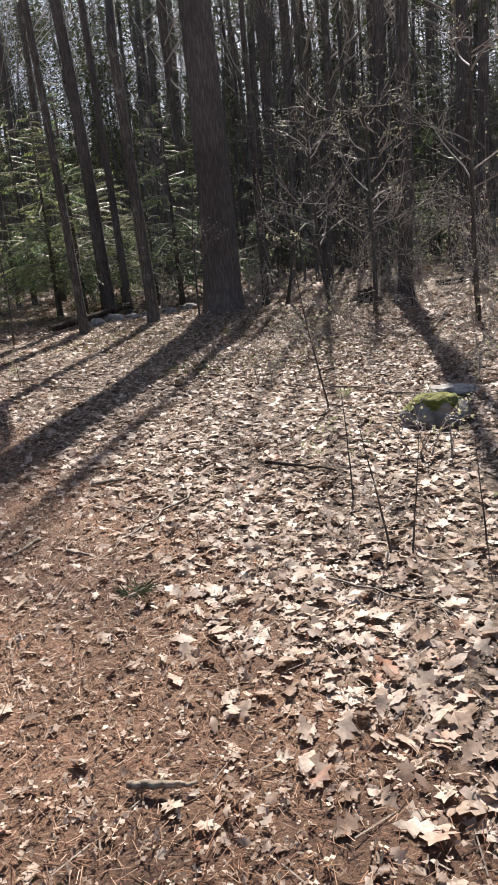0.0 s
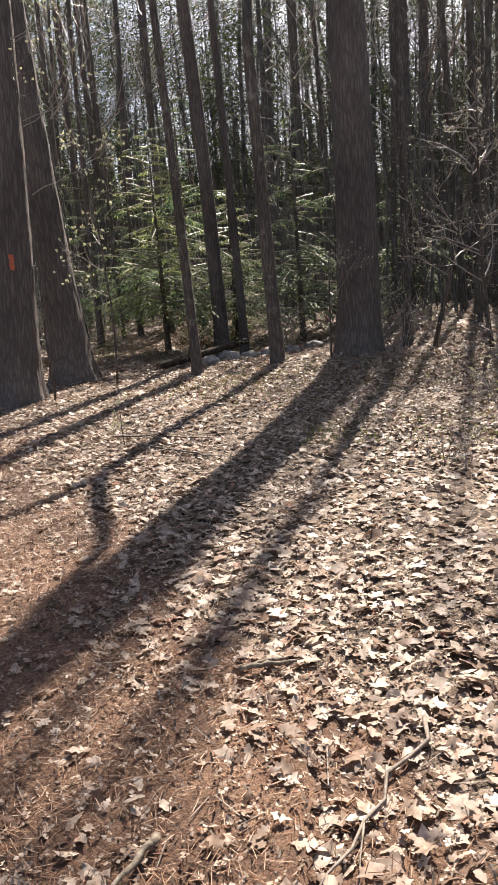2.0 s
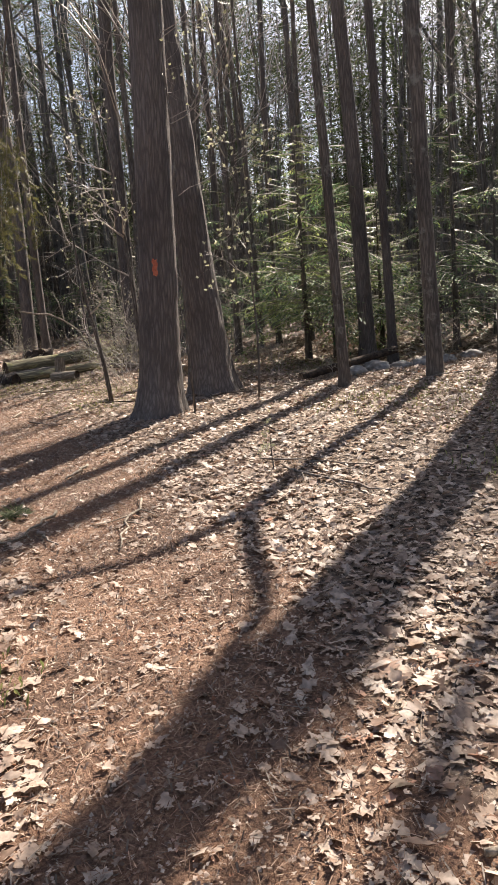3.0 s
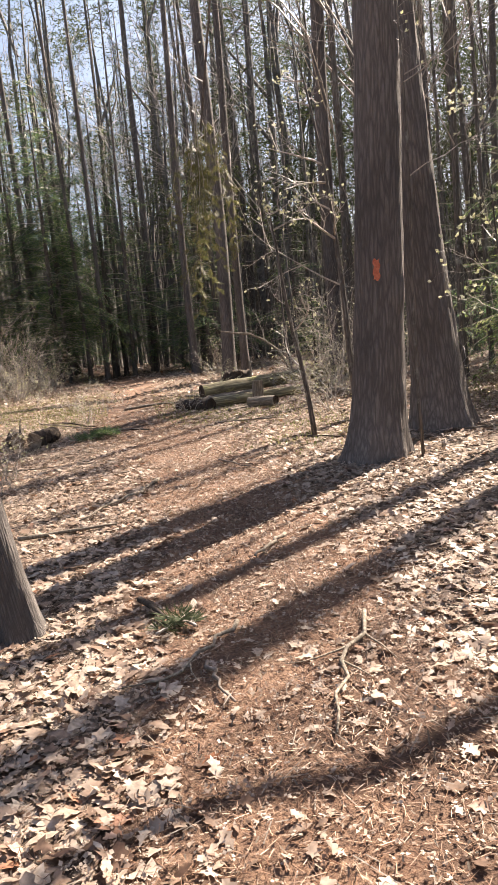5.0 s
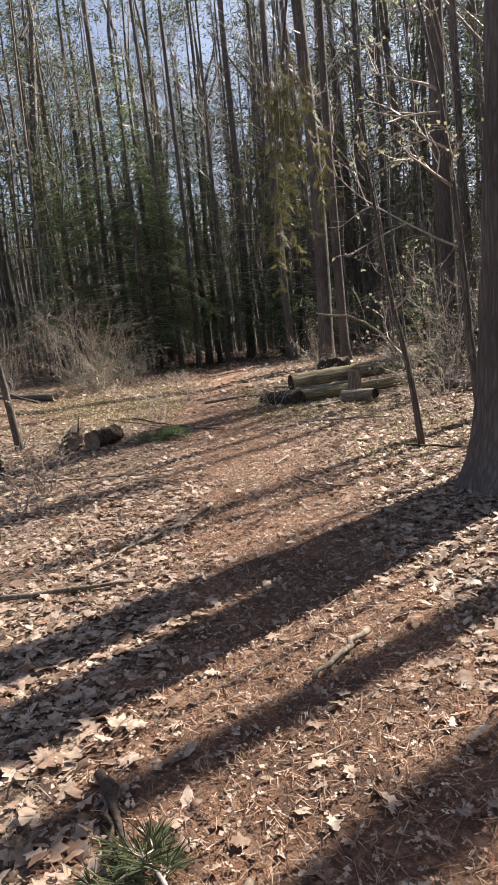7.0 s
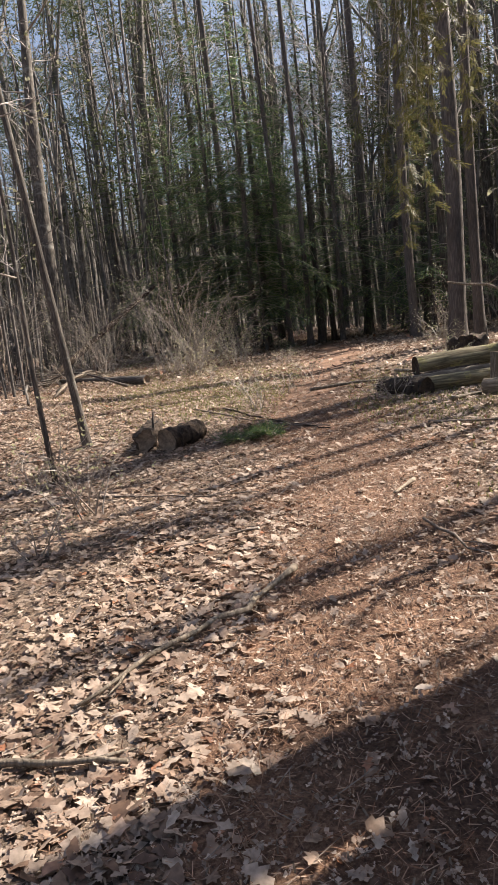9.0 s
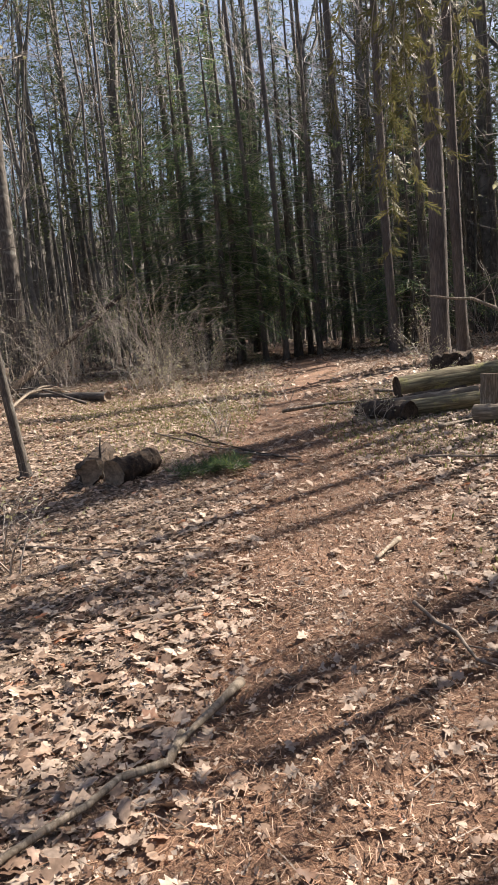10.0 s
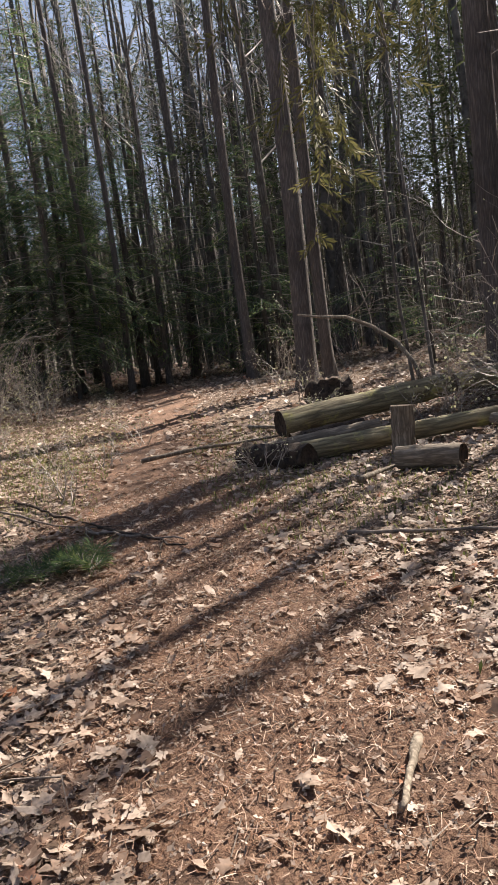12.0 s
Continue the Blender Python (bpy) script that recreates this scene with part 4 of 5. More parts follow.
GREY_STICK, BROWN_STICK, PALE_STICK = "grey weathered stick on dry leaves", "brown fallen twig on the needle path", "pale barkless stick on the path"
for k, (a, b, r, label, mat, forks) in enumerate((
        ((-1.09, 4.7), (-0.86, 4.75), 0.014, GREY_STICK, DEAD_WOOD, 0), ((-1.21, 3.81), (-1.31, 3.62), 0.013, GREY_STICK, DEAD_WOOD, 0), ((-1.02, 3.6), (-0.87, 3.5), 0.011, BROWN_STICK, BACKLIT_TWIG, 0),
        ((-0.38, 4.35), (-0.8, 3.6), 0.008, BROWN_STICK, BACKLIT_TWIG, 2), ((-0.45, 1.8), (-0.25, 1.77), 0.014, GREY_STICK, DEAD_WOOD, 0), ((0.1, 4.75), (0.55, 4.41), 0.014, "reddish broken stick on dry leaves", ROTTEN, 1),
        ((-1.05, 4.72), (-0.9, 4.78), 0.012, GREY_STICK, DEAD_WOOD, 0), ((-3.63, 8.05), (-3.32, 6.95), 0.013, "crooked pale root-like branch on the path", DEAD_WOOD, 3), ((-4.22, 7.75), (-4.2, 6.98), 0.012, "bent pale branch on the path edge", DEAD_WOOD, 2),
        ((-4.12, 7.3), (-3.8, 7.02), 0.012, BROWN_STICK, BACKLIT_TWIG, 1), ((-5.0, 7.85), (-4.5, 7.6), 0.02, "dark broken branch at the path edge", ROTTEN, 3), ((-4.74, 9.2), (-4.72, 8.72), 0.017, PALE_STICK, DEAD_WOOD, 0),
        ((-4.96, 7.85), (-4.53, 7.55), 0.014, "dark forked branch beside the path", ROTTEN, 2), ((-7.1, 8.72), (-6.45, 9.26), 0.0195, "grey curved branch lying on dry leaves", DEAD_WOOD, 2), ((-7.24, 10.82), (-7.08, 10.35), 0.02, "long pale branch across the leaves", DEAD_WOOD, 0),
        ((-7.1, 10.45), (-6.98, 9.3), 0.017, "long pale branch across the leaves", DEAD_WOOD, 1), ((-8.95, 14.45), (-7.7, 14.66), 0.016, "straight dark stick on leaves near a log pile", BACKLIT_TWIG, 1), ((-13.6, 14.75), (-11.1, 14.3), 0.016, "long bent twig across the path edge", BACKLIT_TWIG, 3),
        ((-11.3, 14.35), (-10.2, 14.3), 0.014, BROWN_STICK, BACKLIT_TWIG, 2), ((-7.71, 12.55), (-7.62, 12.2), 0.02, PALE_STICK, DEAD_WOOD, 0), ((-2.67, 8.94), (-1.67, 8.12), 0.014, "dark twiggy branch lying on leaves", BACKLIT_TWIG, 4), ((-2.95, 9.3), (-1.9, 8.9), 0.01, "dark twiggy branch lying on leaves", BACKLIT_TWIG, 3),
        ((-8.06, 11.26), (-8.3, 10.7), 0.01, BROWN_STICK, BACKLIT_TWIG, 2), ((-9.46, 15.69), (-9.34, 16.2), 0.03, "pale barkless branch leaning to a short log", DEAD_WOOD, 0), ((0.3, 3.0), (0.75, 2.55), 0.006, BROWN_STICK, BACKLIT_TWIG, 1), ((0.5, 7.3), (1.9, 5.9), 0.012, "long dark twig crossing a mossy boulder", BACKLIT_TWIG, 2),
        ((2.55, 9.6), (3.3, 11.3), 0.02, "pale curved fallen branch on the slope", DEAD_WOOD, 2), ((-3.2, 14.0), (-4.6, 13.2), 0.015, "grey fallen branch between trees", DEAD_WOOD, 3), ((-1.0, 13.2), (-2.2, 13.0), 0.012, "thin twig on the leaf slope", BACKLIT_TWIG, 2),
        ((-12.9, 14.85), (-12.1, 14.62), 0.018, "dark branch lying towards the path", ROTTEN, 1), ((-12.1, 14.62), (-11.2, 14.45), 0.014, "dark branch lying towards the path", ROTTEN, 1), ((-11.3, 14.42), (-10.1, 14.15), 0.016, "dark forked branch across the path edge", ROTTEN, 2),
        ((-6.6, 13.1), (-5.6, 12.9), 0.016, "dark stick on leaves near a pine", ROTTEN, 0), ((-7.1, 11.8), (-6.2, 11.3), 0.01, BROWN_STICK, BACKLIT_TWIG, 1), ((-12.9, 16.7), (-11.5, 18.1), 0.03, "grey branch lying against a log pile", DEAD_WOOD, 2),
        ((-12.6, 18.6), (-11.4, 18.4), 0.03, "grey branch lying against a log pile", DEAD_WOOD, 2), ((-12.9, 19.6), (-10.9, 21.2), 0.03, "grey branch across a rotten stump", DEAD_WOOD, 3), ((-9.9, 20.3), (-8.2, 19.4), 0.022, "dead branch tangled behind logs", BACKLIT_TWIG, 4),
        ((-9.6, 18.9), (-8.0, 20.0), 0.025, "dead branch tangled behind logs", BACKLIT_TWIG, 4), ((-17.4, 15.9), (-20.2, 15.0), 0.03, "grey branch in a brush heap", GREY_BARK, 4), ((-17.9, 14.6), (-19.8, 17.0), 0.025, "pale branch in a brush heap", DEAD_WOOD, 4),
        ((-17.2, 14.2), (-19.4, 16.6), 0.03, "pale branch in a brush heap", DEAD_WOOD, 3), ((-16.6, 13.4), (-18.8, 14.4), 0.025, "grey branch in a brush heap", GREY_BARK, 4), ((-13.3, 11.4), (-12.0, 12.3), 0.012, "thin dark twig near a rotting log", BACKLIT_TWIG, 3),
        ((-10.4, 11.3), (-8.8, 11.9), 0.01, "thin arched twig on dry leaves", BACKLIT_TWIG, 2))):
    stick(a, b, r, label, 200 + k, mat, 0.045 if r < 0.02 else 0.01, 0.25 if r >= 0.02 and a[0] < -13 else 0.0, forks)

# the long pale bough that sweeps over the log pile
g, rb = Geo(), random.Random(77)
g.tube([(-13.03, 21.0, 2.52), (-12.6, 21.0, 2.42), (-12.16, 21.05, 2.36), (-11.7, 21.0, 2.15), (-11.3, 21.0, 1.85), (-11.0, 20.85, 1.5), (-10.85, 20.75, 1.15)], [0.016, 0.022, 0.026, 0.03, 0.034, 0.038, 0.04], 8)
arch = tagged(new("fallen_bough"), "pale bare bough arching over a log pile", "branch")
part("stem", g, DEAD_WOOD, arch)
for k, p in enumerate(((-12.16, 21.05, 2.36), (-11.3, 21.0, 1.85), (-11.7, 21.0, 2.15), (-11.1, 20.9, 1.6))):
    b = Geo()
    twigs(b, p, (rb.uniform(-0.4, 1), rb.uniform(-1, 0.4), 0.3), 0.9, 0.012, 1, rb, 0.02, 4, 0, 4)
    part("twig", b, [BACKLIT_TWIG, BUD], arch)


def bough(x, y, length, turn, label, seed, material=HEMLOCK, z=None, droop=0.02, dense=1.0):
    """A fallen or hanging evergreen bough: a stem with tufts of long needles."""
    rnd = random.Random(seed)
    t = tagged(new("evergreen_bough"), label, "branch")
    pts = branch_line((0, 0, 0.05), (1, 0, 0.1), length, 7, rnd, 0.1, droop)
    g = Geo()
    g.tube(pts, [0.01 * (1 - 0.1 * i) for i in range(8)], 5)
    part("stem", g, BACKLIT_TWIG, t)
    n = Geo()
    for i in range(1, 8):
        for _ in range(int(5 * dense)):
            off = Vector((rnd.uniform(-0.3, 0.5), rnd.uniform(-1, 1), rnd.uniform(-0.05, 0.35))).normalized()
            tip = pts[i] + off * length * 0.22 * rnd.uniform(0.4, 1)
            tip.z = max(tip.z, 0.03) if z is None else tip.z
            n.tube([pts[i], tip], [0.004, 0.002], 3, 1, False)
            for _ in range(16):
                w = (off + Vector((rnd.gauss(0, 0.5), rnd.gauss(0, 0.5), rnd.gauss(0, 0.35)))).normalized()
                n.blade(pts[i].lerp(tip, rnd.uniform(0.3, 1)), w, w.orthogonal().normalized(), rnd.uniform(0.06, 0.11), 0.0024, 0)
    part("needles", n, [material, BACKLIT_TWIG], t)
    t.matrix_basis = pose(x, y, z_at(x, y) if z is None else z, 0, 0, turn)
    return t


bough(-11.05, 13.2, 0.75, 55, "dark green pine bough lying beside the path", 51, HEMLOCK, None, 0.02, 3.2)
bough(-10.95, 13.6, 0.55, 10, "dark green pine bough lying beside the path", 52, HEMLOCK, None, 0.02, 2.6)
bough(-4.55, 7.45, 0.22, 75, "green pine bough lying on the path edge", 53, PINE_GREEN, None, 0.02, 0.4)
bough(-4.4, 7.6, 0.2, 160, "green pine bough lying on the path edge", 54, PINE_GREEN, None, 0.02, 0.4)
bough(-1.43, 3.3, 0.07, 30, "small green pine tuft on the needle path", 55, PINE_GREEN, None, 0.02, 0.2)
bough(-0.6, 2.95, 0.08, 40, "small green pine tuft on the needle path", 56, PINE_GREEN, None, 0.02, 0.2)

# ---- leaf litter and needles ----
R = np.random.default_rng(17)


def leaf_shape(kind, n=8):
    """One dry leaf, 1 long: rows of left edge, midrib and right edge, with deep lobes."""
    u = np.linspace(0, 1, n)
    body = np.sin(np.pi * u ** (0.75, 1.0, 0.85, 1.15)[kind]) * (0.3, 0.42, 0.2, 0.34)[kind]
    lobe = np.where(np.arange(n) % 2 == 1, 1.13, (0.46, 0.52, 0.82, 0.42)[kind])
    w = body * lobe + 0.012
    k = kind * 1.7
    curl = 0.1 * np.sin(u * 2.6 + k) - 0.04
    tip = np.where(np.arange(n) % 2 == 1, 0.035, 0.0)
    left = np.c_[u + tip, w, curl + 0.3 * w * np.sin(5 * u + k)]
    mid = np.c_[u, 0.03 * np.sin(u * 4 + k), curl]
    right = np.c_[u + tip * 0.6, -w * 0.93, curl + 0.3 * w * np.cos(4 * u + k)]
    v = np.stack([left, mid, right], 1).reshape(-1, 3)
    f = []
    for i in range(n - 1):
        f += [(3 * i, 3 * i + 1, 3 * i + 4, 3 * i + 3), (3 * i + 1, 3 * i + 2, 3 * i + 5, 3 * i + 4)]
    return v - (0.5, 0, 0), np.array(f)


def simple_leaf():
    v = np.array([(-0.5, 0, 0.02), (-0.15, 0.27, 0.1), (0.02, 0, 0.0), (-0.1, -0.25, 0.07), (0.25, 0.23, 0.04), (0.5, 0, 0.12), (0.28, -0.22, 0.09)])
    return v, np.array([(0, 3, 2, 1), (2, 4, 1, 1), (2, 6, 5, 4), (2, 3, 6, 6)])[[0, 2]]


def scatter(x, y, size, shapes, tilt, lift):
    """Vertices and faces of leaves strewn at the given places."""
    vs, fs, at = [], [], 0
    z = height(x, y)
    pick = R.integers(0, len(shapes), len(x))
    for s, (v, f) in enumerate(shapes):
        i = np.where(pick == s)[0]
        n = len(i)
        yaw, pitch, roll = R.uniform(0, 2 * np.pi, n), R.normal(0, tilt, n), R.normal(0, tilt, n)
        cy, sy, cp, sp, cr, sr = np.cos(yaw), np.sin(yaw), np.cos(pitch), np.sin(pitch), np.cos(roll), np.sin(roll)
        m = np.empty((n, 3, 3))
        m[:, 0] = np.c_[cy * cp, cy * sp * sr - sy * cr, cy * sp * cr + sy * sr]
        m[:, 1] = np.c_[sy * cp, sy * sp * sr + cy * cr, sy * sp * cr - cy * sr]
        m[:, 2] = np.c_[-sp, cp * sr, cp * cr]
        flip = np.where(R.random(n) < 0.5, 1.0, -0.7)
        sc = v[None] * np.stack([np.ones(n), R.uniform(0.75, 1.2, n), flip * R.uniform(0.4, 1.8, n)], 1)[:, None] * size[i][:, None, None]
        w = np.einsum("nij,nkj->nki", m, sc) + np.c_[x[i], y[i], z[i] + R.uniform(lift[0], lift[1], n)][:, None]
        vs.append(w.reshape(-1, 3))
        fs.append((f[None] + (np.arange(n) * len(v))[:, None, None] + at).reshape(-1, 4))
        at += n * len(v)
    return np.concatenate(vs), np.concatenate(fs)


def strew(n, box, keep):
    x, y = R.uniform(box[0], box[1], n), R.uniform(box[2], box[3], n)
    d = path_distance(x, y)
    i = R.random(n) < keep(x, y, d)
    return x[i], y[i]


def clumped(x, y):
    return 0.78 + 0.22 * np.sin(1.9 * x + 0.6 * np.sin(2.3 * y)) * np.sin(1.6 * y + 0.7 * np.sin(1.4 * x))


def on_path(x, y, d, bare):
    half = 0.4 + 0.28 * np.sin(x * 1.7) * np.sin(y * 1.3) + 0.12 * np.sin(x * 5 + y * 4)
    return np.where(d < half, bare, np.clip(bare + (d - half) / 0.8, 0, 1))


LEAVES, SMALL_LEAVES = [leaf_shape(k) for k in range(4)], [leaf_shape(k, 6) for k in range(4)]
x, y = strew(150000, (-9.5, 2.5, 0.5, 14.5), lambda x, y, d: (d < 1.6) * on_path(x, y, d, 0.16) * clumped(x, y))
v, f = scatter(x, y, R.uniform(0.03, 0.115, len(x)) * np.where(path_distance(x, y) < 0.45, 0.75, 1.08), LEAVES, 0.24, (-0.004, 0.024))
litter = tagged(new("leaf_litter", quad_sheet("leaf_litter", v, f, [LITTER], True)), "dry tan oak leaves strewn over the forest floor", "leaves", kind="stuff")
x, y = strew(165000, (-15, 4.5, -0.5, 19), lambda x, y, d: ((d >= 1.5) | (y > 14.3) | (x < -9.3)) * (d < 3.6) * on_path(x, y, d, 0.2) * clumped(x, y))
v, f = scatter(x, y, R.uniform(0.04, 0.11, len(x)), SMALL_LEAVES, 0.24, (-0.004, 0.03))
tagged(new("leaf_litter", quad_sheet("leaf_litter_side", v, f, [LITTER], True)), "dry tan oak leaves piled beside the footpath", "leaves", kind="stuff")
SIMPLE = [simple_leaf()]
x, y = strew(420000, (-22, 7, 0, 24), lambda x, y, d: (d >= 3.4 - 2.6 * (x < -14.5)) * np.clip((9.5 - d) / 2.5, 0, 1) * clumped(x, y))
v, f = scatter(x, y, R.uniform(0.05, 0.125, len(x)), SIMPLE, 0.28, (0.0, 0.035))
tagged(new("leaf_litter", quad_sheet("leaf_litter_mid", v, f, [LITTER])), "dry tan oak leaves spread over the slope", "leaves", kind="stuff")
x, y = strew(130000, (-40, 22, -22, 42), lambda x, y, d: ((d >= 7) | (y > 17) | (y < 0.8)) * np.clip(d + 0.15, 0, 1) * clumped(x, y))
v, f = scatter(x, y, R.uniform(0.14, 0.28, len(x)), SIMPLE, 0.3, (0.0, 0.04))
tagged(new("leaf_litter", quad_sheet("leaf_litter_far", v, f, [LITTER])), "dry leaves covering the ground among the trees", "leaves", kind="stuff")

x, y = strew(230000, (-12, 3, 0.3, 16), lambda x, y, d: (d < 2.2) * on_path(x, y, d, 0.75) * 0.9)
v, f = scatter(x, y, R.uniform(0.012, 0.042, len(x)), SIMPLE, 0.4, (0.004, 0.03))
tagged(new("leaf_crumbs", quad_sheet("leaf_crumbs", v, f, [LITTER])), "broken bits of dry leaves over path and verge", "leaves", kind="stuff")

# the leaves nearest to the walk, one by one
x, y = strew(2600, (-9.5, 0.8, 0.6, 14.5), lambda x, y, d: (d < 1.2) * on_path(x, y, d, 0.3) * 0.55)
single = []
for s, (v, f) in enumerate(LEAVES):
    single.append(quad_sheet("oak_leaf", v * np.array([1, 1, 1.2]), f, [LITTER], True))
for k in range(min(290, len(x))):
    ob = new("oak_leaf", single[k % 4])
    ob.parent = litter
    s = R.uniform(0.07, 0.135)
    ob.matrix_basis = Matrix.LocRotScale((x[k], y[k], z_at(x[k], y[k]) + 0.018), Euler((R.normal(0, 0.13), R.normal(0, 0.13), R.uniform(0, 6.28))), (s, s, s))


def needles(n, box, keep, length, width, name, label, material):
    x, y = strew(n, box, keep)
    m = len(x)
    a, l = R.uniform(0, 2 * np.pi, m), R.uniform(*length, m)
    dx, dy = np.cos(a) * l / 2, np.sin(a) * l / 2
    wx, wy = -np.sin(a) * width, np.cos(a) * width
    z = height(x, y) + R.uniform(0.008, 0.022, m)
    t = R.normal(0, 0.008, m)
    c = np.stack([np.c_[x - dx - wx, y - dy - wy, z - t], np.c_[x + dx - wx, y + dy - wy, z + t], np.c_[x + dx + wx, y + dy + wy, z + t + 0.001], np.c_[x - dx + wx, y - dy + wy, z - t + 0.001]], 1).reshape(-1, 3)
    tagged(new(name, quad_sheet(name, c, np.arange(4 * m).reshape(-1, 4), [material])), label, "needles", kind="stuff")


needles(420000, (-12, 1.2, -0.3, 16.5), lambda x, y, d: np.clip(1.35 - d, 0, 1), (0.02, 0.065), 0.0011, "needle_litter", "rust-brown pine needles covering the footpath", NEEDLE_LITTER)
needles(60000, (-12, 1.2, -0.3, 16.5), lambda x, y, d: np.clip(1.6 - d, 0, 1), (0.008, 0.025), 0.003, "bark_crumbs", "brown bark crumbs and twig bits on the footpath", CUT_WOOD)
needles(15000, (-14, 5, -0.3, 18), lambda x, y, d: (d < 6) * 0.6, (0.05, 0.2), 0.002, "twig_litter", "thin broken twigs among the leaves", FALLEN_TWIG)


def sprouts(n, spots, name, label):
    """Low green shoots in patches."""
    vs, m = [], 0
    for cx, cy, r in spots:
        k = int(n * r)
        x, y = cx + R.normal(0, r, k), cy + R.normal(0, r, k)
        i = path_distance(x, y) > 0.5
        x, y = x[i], y[i]
        z = height(x, y)
        k = len(x)
        a, l = R.uniform(0, 2 * np.pi, k), R.uniform(0.02, 0.055, k)
        out = R.uniform(0.3, 0.9, k)
        w = R.uniform(0.003, 0.009, k)
        px, py = np.cos(a), np.sin(a)
        tip = np.c_[x + px * l * out, y + py * l * out, z + 0.025 + l * 0.7]
        mid = (tip + np.c_[x, y, z + 0.02]) / 2
        vs.append(np.stack([np.c_[x, y, z], mid + np.c_[-py * w, px * w, 0 * w], tip, mid - np.c_[-py * w, px * w, 0 * w]], 1).reshape(-1, 3))
    v = np.concatenate(vs)
    tagged(new(name, quad_sheet(name, v, np.arange(len(v)).reshape(-1, 4), [SPROUT])), label, "plants", kind="stuff")


sprouts(620, [(-9.6, 15.4, 0.7), (-10.4, 16.0, 0.6), (-8.6, 15.3, 0.6), (-11.9, 17.2, 0.6), (-12.4, 18.4, 0.7), (-13.6, 16.2, 0.7), (-14.4, 16.4, 0.9), (-15.4, 15.6, 1.0), (-16.8, 16.2, 1.1), (-14.6, 14.6, 0.9), (-15.0, 17.0, 0.9), (-18.5, 19.0, 1.1), (-20.5, 19.5, 1.2), (-17.0, 18.5, 0.9), (-19.5, 17.8, 1.1), (-22.0, 20.2, 1.2), (-16.2, 15.2, 1.0), (-13.4, 15.2, 0.8), (-16.0, 17.4, 1.0), (-12.9, 14.4, 0.6), (-11.2, 15.2, 0.5), (-6.9, 14.3, 0.5), (-6.4, 12.9, 0.4), (-1.2, 11.6, 0.7), (0.6, 12.0, 0.9),
              (-2.4, 12.2, 0.5), (-3.6, 16.0, 0.9), (-5.0, 16.4, 0.9), (0.9, 8.8, 0.6), (-15.4, 19.0, 0.8), (-0.6, 8.9, 0.3), (-3.1, 5.3, 0.15), (-8.6, 19.4, 0.8)],
        "green_sprouts", "low green spring shoots among dry leaves")


# ---- undergrowth, far woods and distance ----
def thicket(n, seed, place, tall, thin, name, label, boughs=9, lean=0.05):
    """Many thin stems with side twigs, joined."""
    rnd = random.Random(seed)
    g = Geo()
    for _ in range(n):
        x, y = place(rnd)
        z, h = z_at(x, y), rnd.uniform(*tall)
        r = rnd.uniform(*thin)
        lx, ly = rnd.gauss(0, lean) * h, rnd.gauss(0, lean) * h
        a, m, b = Vector((x, y, z - 0.05)), Vector((x + lx * 0.45 + rnd.gauss(0, 0.05), y + ly * 0.45, z + h * 0.5)), Vector((x + lx, y + ly, z + h))
        k1, k2 = a.lerp(m, 0.5) + Vector((rnd.gauss(0, 0.012), rnd.gauss(0, 0.012), 0)) * h, m.lerp(b, 0.5) + Vector((rnd.gauss(0, 0.015), rnd.gauss(0, 0.015), 0)) * h
        g.tube([a, k1, m, k2, b], [r, r * 0.85, r * 0.68, r * 0.42, r * 0.1], 5, 0, False)
        for _ in range(rnd.randrange(3)):
            f = rnd.uniform(0.35, 0.8)
            o = a.lerp(m, f * 2) if f < 0.5 else m.lerp(b, f * 2 - 1)
            w = Vector((rnd.gauss(0, 0.35), rnd.gauss(0, 0.35), 1)).normalized()
            g.tube([o, o + w * h * 0.16 + Vector((rnd.gauss(0, 0.02), rnd.gauss(0, 0.02), 0)) * h, o + w * h * 0.34], [r * 0.45, r * 0.3, r * 0.06], 4, 0, False)
        for k in range(boughs):
            f = rnd.uniform(0.2, 1)
            p = a.lerp(m, f * 2) if f < 0.5 else m.lerp(b, f * 2 - 1)
            w = Vector((rnd.gauss(0, 1), rnd.gauss(0, 1), rnd.uniform(0.0, 1.1))).normalized()
            l = rnd.uniform(0.4, 1.5) * (1.2 - f * 0.6)
            q = p + w * l
            g.tube([p, q], [0.008 + r * 0.12, 0.003], 3, 0, False)
            for _ in range(3):
                o = p.lerp(q, rnd.uniform(0.3, 1))
                w2 = (w + Vector((rnd.gauss(0, 0.7), rnd.gauss(0, 0.7), rnd.gauss(0.1, 0.5)))).normalized()
                g.tube([o, o + w2 * l * 0.5], [0.005, 0.002], 3, 0, False)
                if rnd.random() < 0.12:
                    g.blade(o + w2 * l * 0.5, w2, w2.orthogonal().normalized(), 0.06, 0.02, 1)
    ob = new(name, g.mesh(name, [FAR_BARK, BUD]))
    return tagged(ob, label, "undergrowth", kind="stuff")


def wood_place(lo, hi, keep_path):
    def place(rnd):
        while True:
            a, r = rnd.uniform(-1.75, 1.25), lo + (hi - lo) * rnd.random()
            x, y = -5 + r * math.sin(a), 9 + r * math.cos(a)
            if float(path_distance(np.array(x), np.array(y))) > keep_path and not (-11 < x < 5 and y < 17) and not (y < 23 and -15.2 < x - 0.204 * y < -12.6) and not (-1 < path_offset(x, y)[0] < 6.5 and -4 < path_offset(x, y)[1] < 14) and not (sunny(x, y) and rnd.random() < 0.75):
                return x, y
    return place


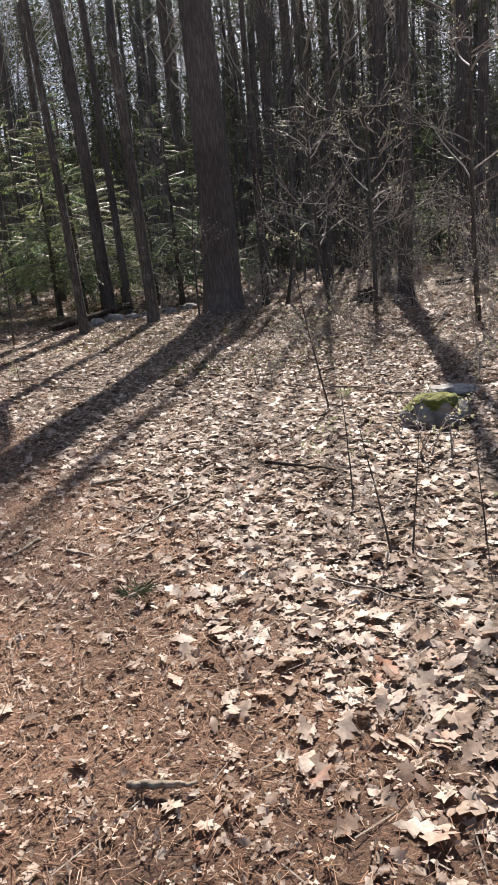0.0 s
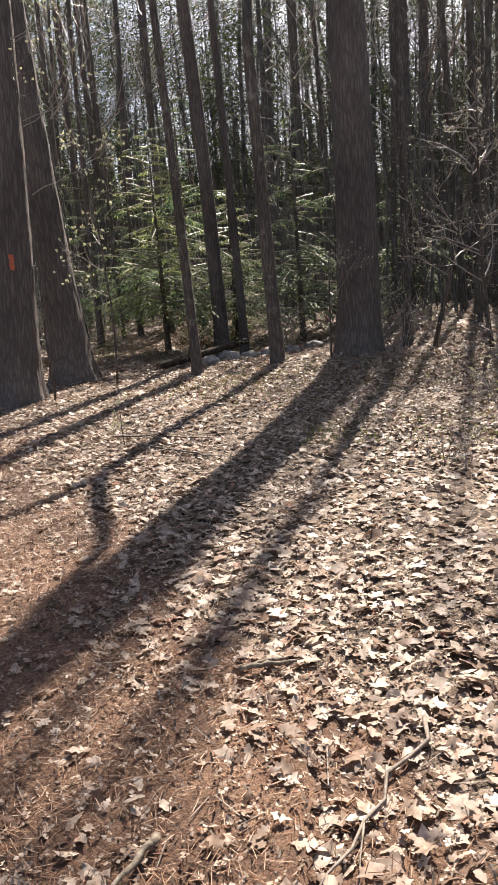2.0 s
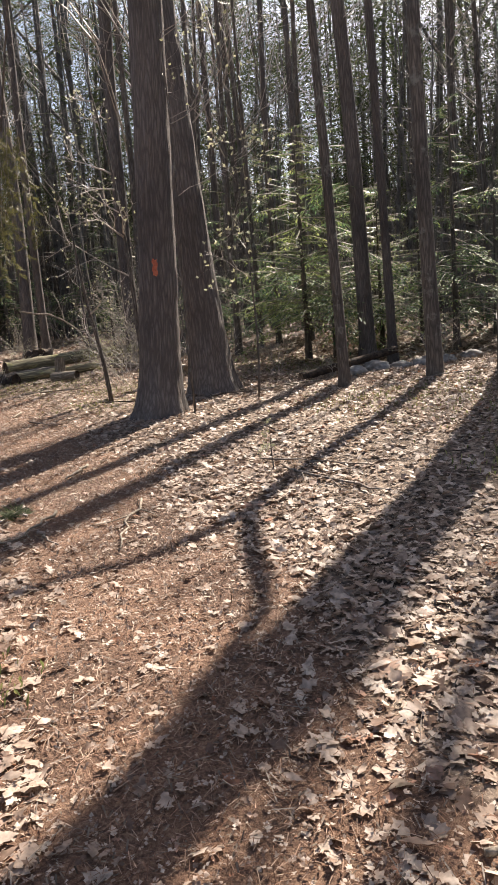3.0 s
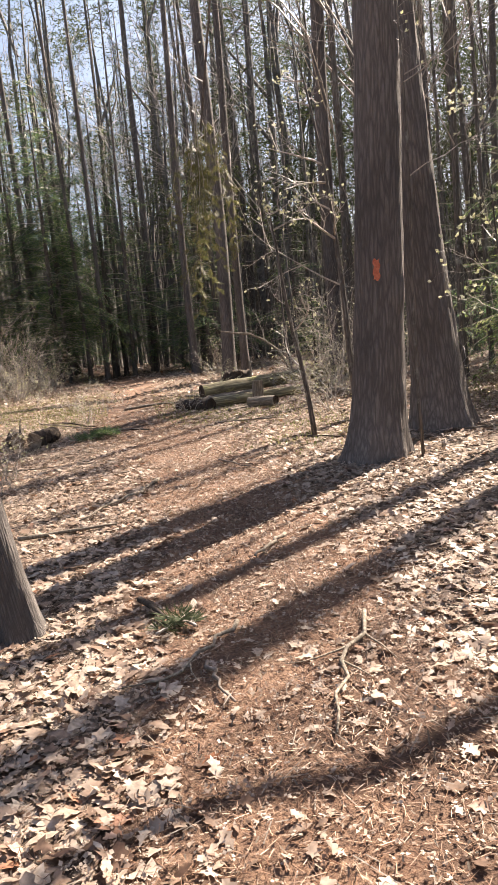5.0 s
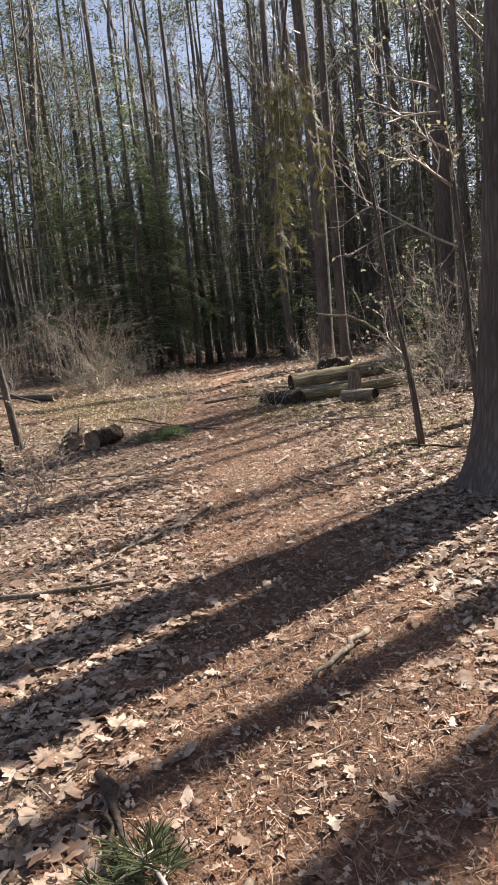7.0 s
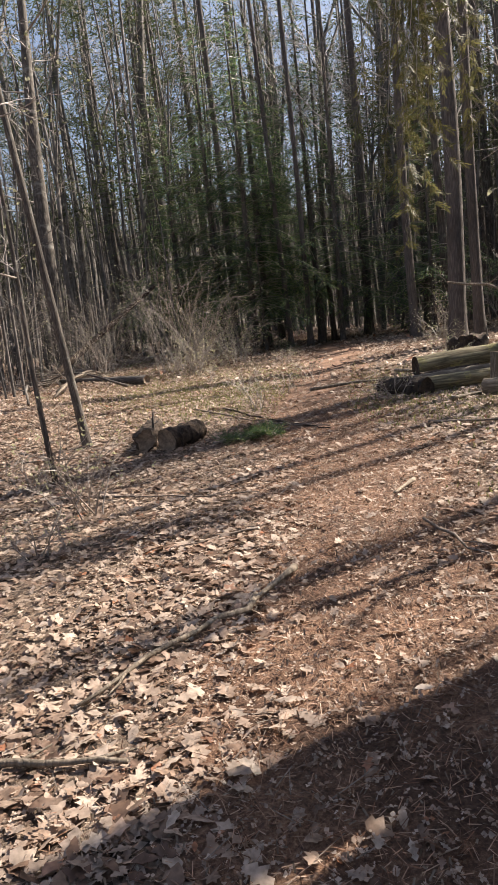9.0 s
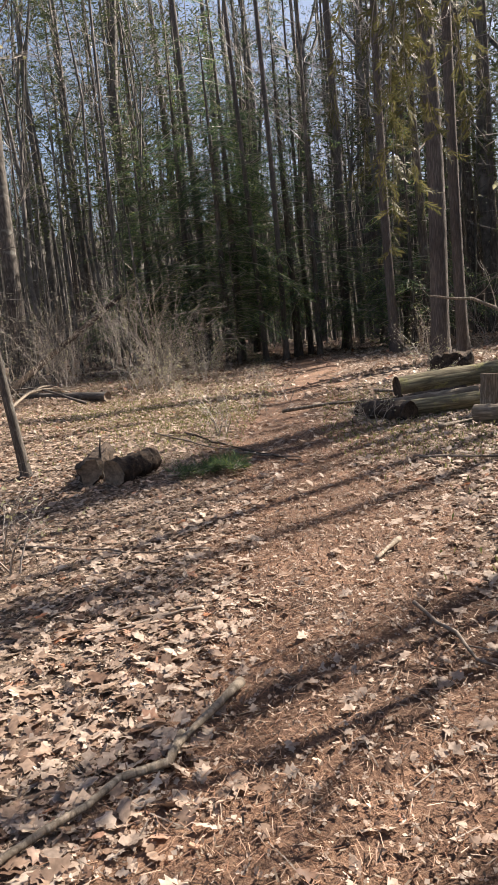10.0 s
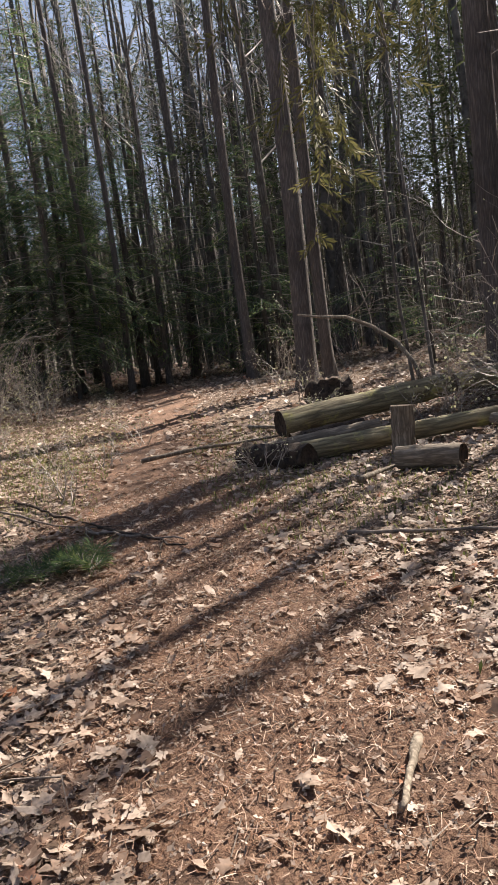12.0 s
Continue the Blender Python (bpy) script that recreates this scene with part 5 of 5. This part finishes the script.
thicket(520, 61, wood_place(11, 30, 4.0), (3, 9), (0.012, 0.04), "undergrowth", "dense thin bare saplings between the trees", 9)
thicket(1000, 62, wood_place(24, 58, 3.0), (6, 19), (0.02, 0.11), "far_woods", "distant bare hardwoods standing close together", 13, 0.035)
thicket(110, 68, wood_place(27, 46, 3.0), (17, 24), (0.13, 0.25), "far_woods", "dark tall trunks standing behind the nearer trees", 6, 0.02)
thicket(900, 63, wood_place(50, 95, 0.0), (10, 20), (0.06, 0.17), "far_woods", "distant grey trunks of the deep wood", 4, 0.02)


def far_foliage(n, seed, lo, hi, zlo, zhi, size, name, label, clumps, sweep=(-1.8, 1.3), shy=False):
    """Needle foliage of the farther pines, in uneven clumps."""
    r = np.random.default_rng(seed)
    a, d = r.uniform(*sweep, clumps), r.uniform(lo, hi, clumps)
    c = np.c_[-5 + d * np.sin(a), 9 + d * np.cos(a), r.uniform(zlo, zhi, clumps)]
    c[:, 2] += height(c[:, 0], c[:, 1])
    ok = (path_distance(c[:, 0], c[:, 1]) > 2.5) & ~(sunny(c[:, 0], c[:, 1], c[:, 2]) & (r.random(len(c)) < 0.9))
    if shy:
        ok &= c[:, 2] < 1.04 * (c[:, 1] - 15)
    c = c[ok]
    p = c[r.integers(0, len(c), n)] + r.normal(0, 1, (n, 3)) * np.array([0.85, 0.85, 0.26])
    w = r.normal(0, 1, (n, 3)) * np.array([1, 1, 0.5])
    w /= np.linalg.norm(w, axis=1)[:, None]
    s = np.cross(w, r.normal(0, 1, (n, 3)))
    s /= np.linalg.norm(s, axis=1)[:, None]
    l = r.uniform(0.5, 1.2, n)[:, None] * size
    v = np.stack([p, p + w * l * 0.5 + s * l * 0.085, p + w * l, p + w * l * 0.5 - s * l * 0.085], 1).reshape(-1, 3)
    tagged(new(name, quad_sheet(name, v, np.arange(4 * n).reshape(-1, 4), [PINE_GREEN])), label, "foliage", kind="stuff")


far_foliage(330000, 64, 36, 60, 8, 26, 0.34, "far_foliage", "distant pine foliage high among the trunks", 2100)
far_foliage(190000, 66, 26, 42, 4, 14, 0.3, "far_foliage", "green boughs of the nearer wood", 1150)
far_foliage(170000, 67, 24, 56, 5, 28, 0.36, "far_foliage", "dark pine boughs filling the wood between trunks", 1650, (-0.58, 0.85), True)
far_foliage(90000, 65, 56, 100, 4, 34, 0.5, "far_foliage", "hazy green canopy of the deep wood", 900)


def distant_rim():
    """The wooded rim of the distance: an uneven band far behind the last trunks."""
    n, g = 1300, Geo()
    for k in range(n + 1):
        a = 2 * math.pi * (k % n) / n
        spike = 24 + 6 * noise.noise(((k % n) * 0.06, 1.0, 0)) + 9 * noise.noise(((k % n) * 0.33, 5.0, 0)) + 6 * noise.noise(((k % n) * 1.13, 9.0, 0))
        for j, f in enumerate((0, 0.35, 0.7, 1.0)):
            r = 112 + 5 * noise.noise(((k % n) * 0.4, j * 2.0, 3)) + 5 * f
            g.v.append((-5 + r * math.sin(a), 9 + r * math.cos(a), -1 + f * (spike + 1)))
    for k in range(n):
        for j in range(3):
            p = k * 4 + j
            g.f.append((p, p + 4, p + 5, p + 1))
            g.m.append(0)
    tagged(new("backdrop", g.mesh("backdrop", [FAR_WOOD])), "distant wooded rim behind the trees", "backdrop", kind="structure")


distant_rim()
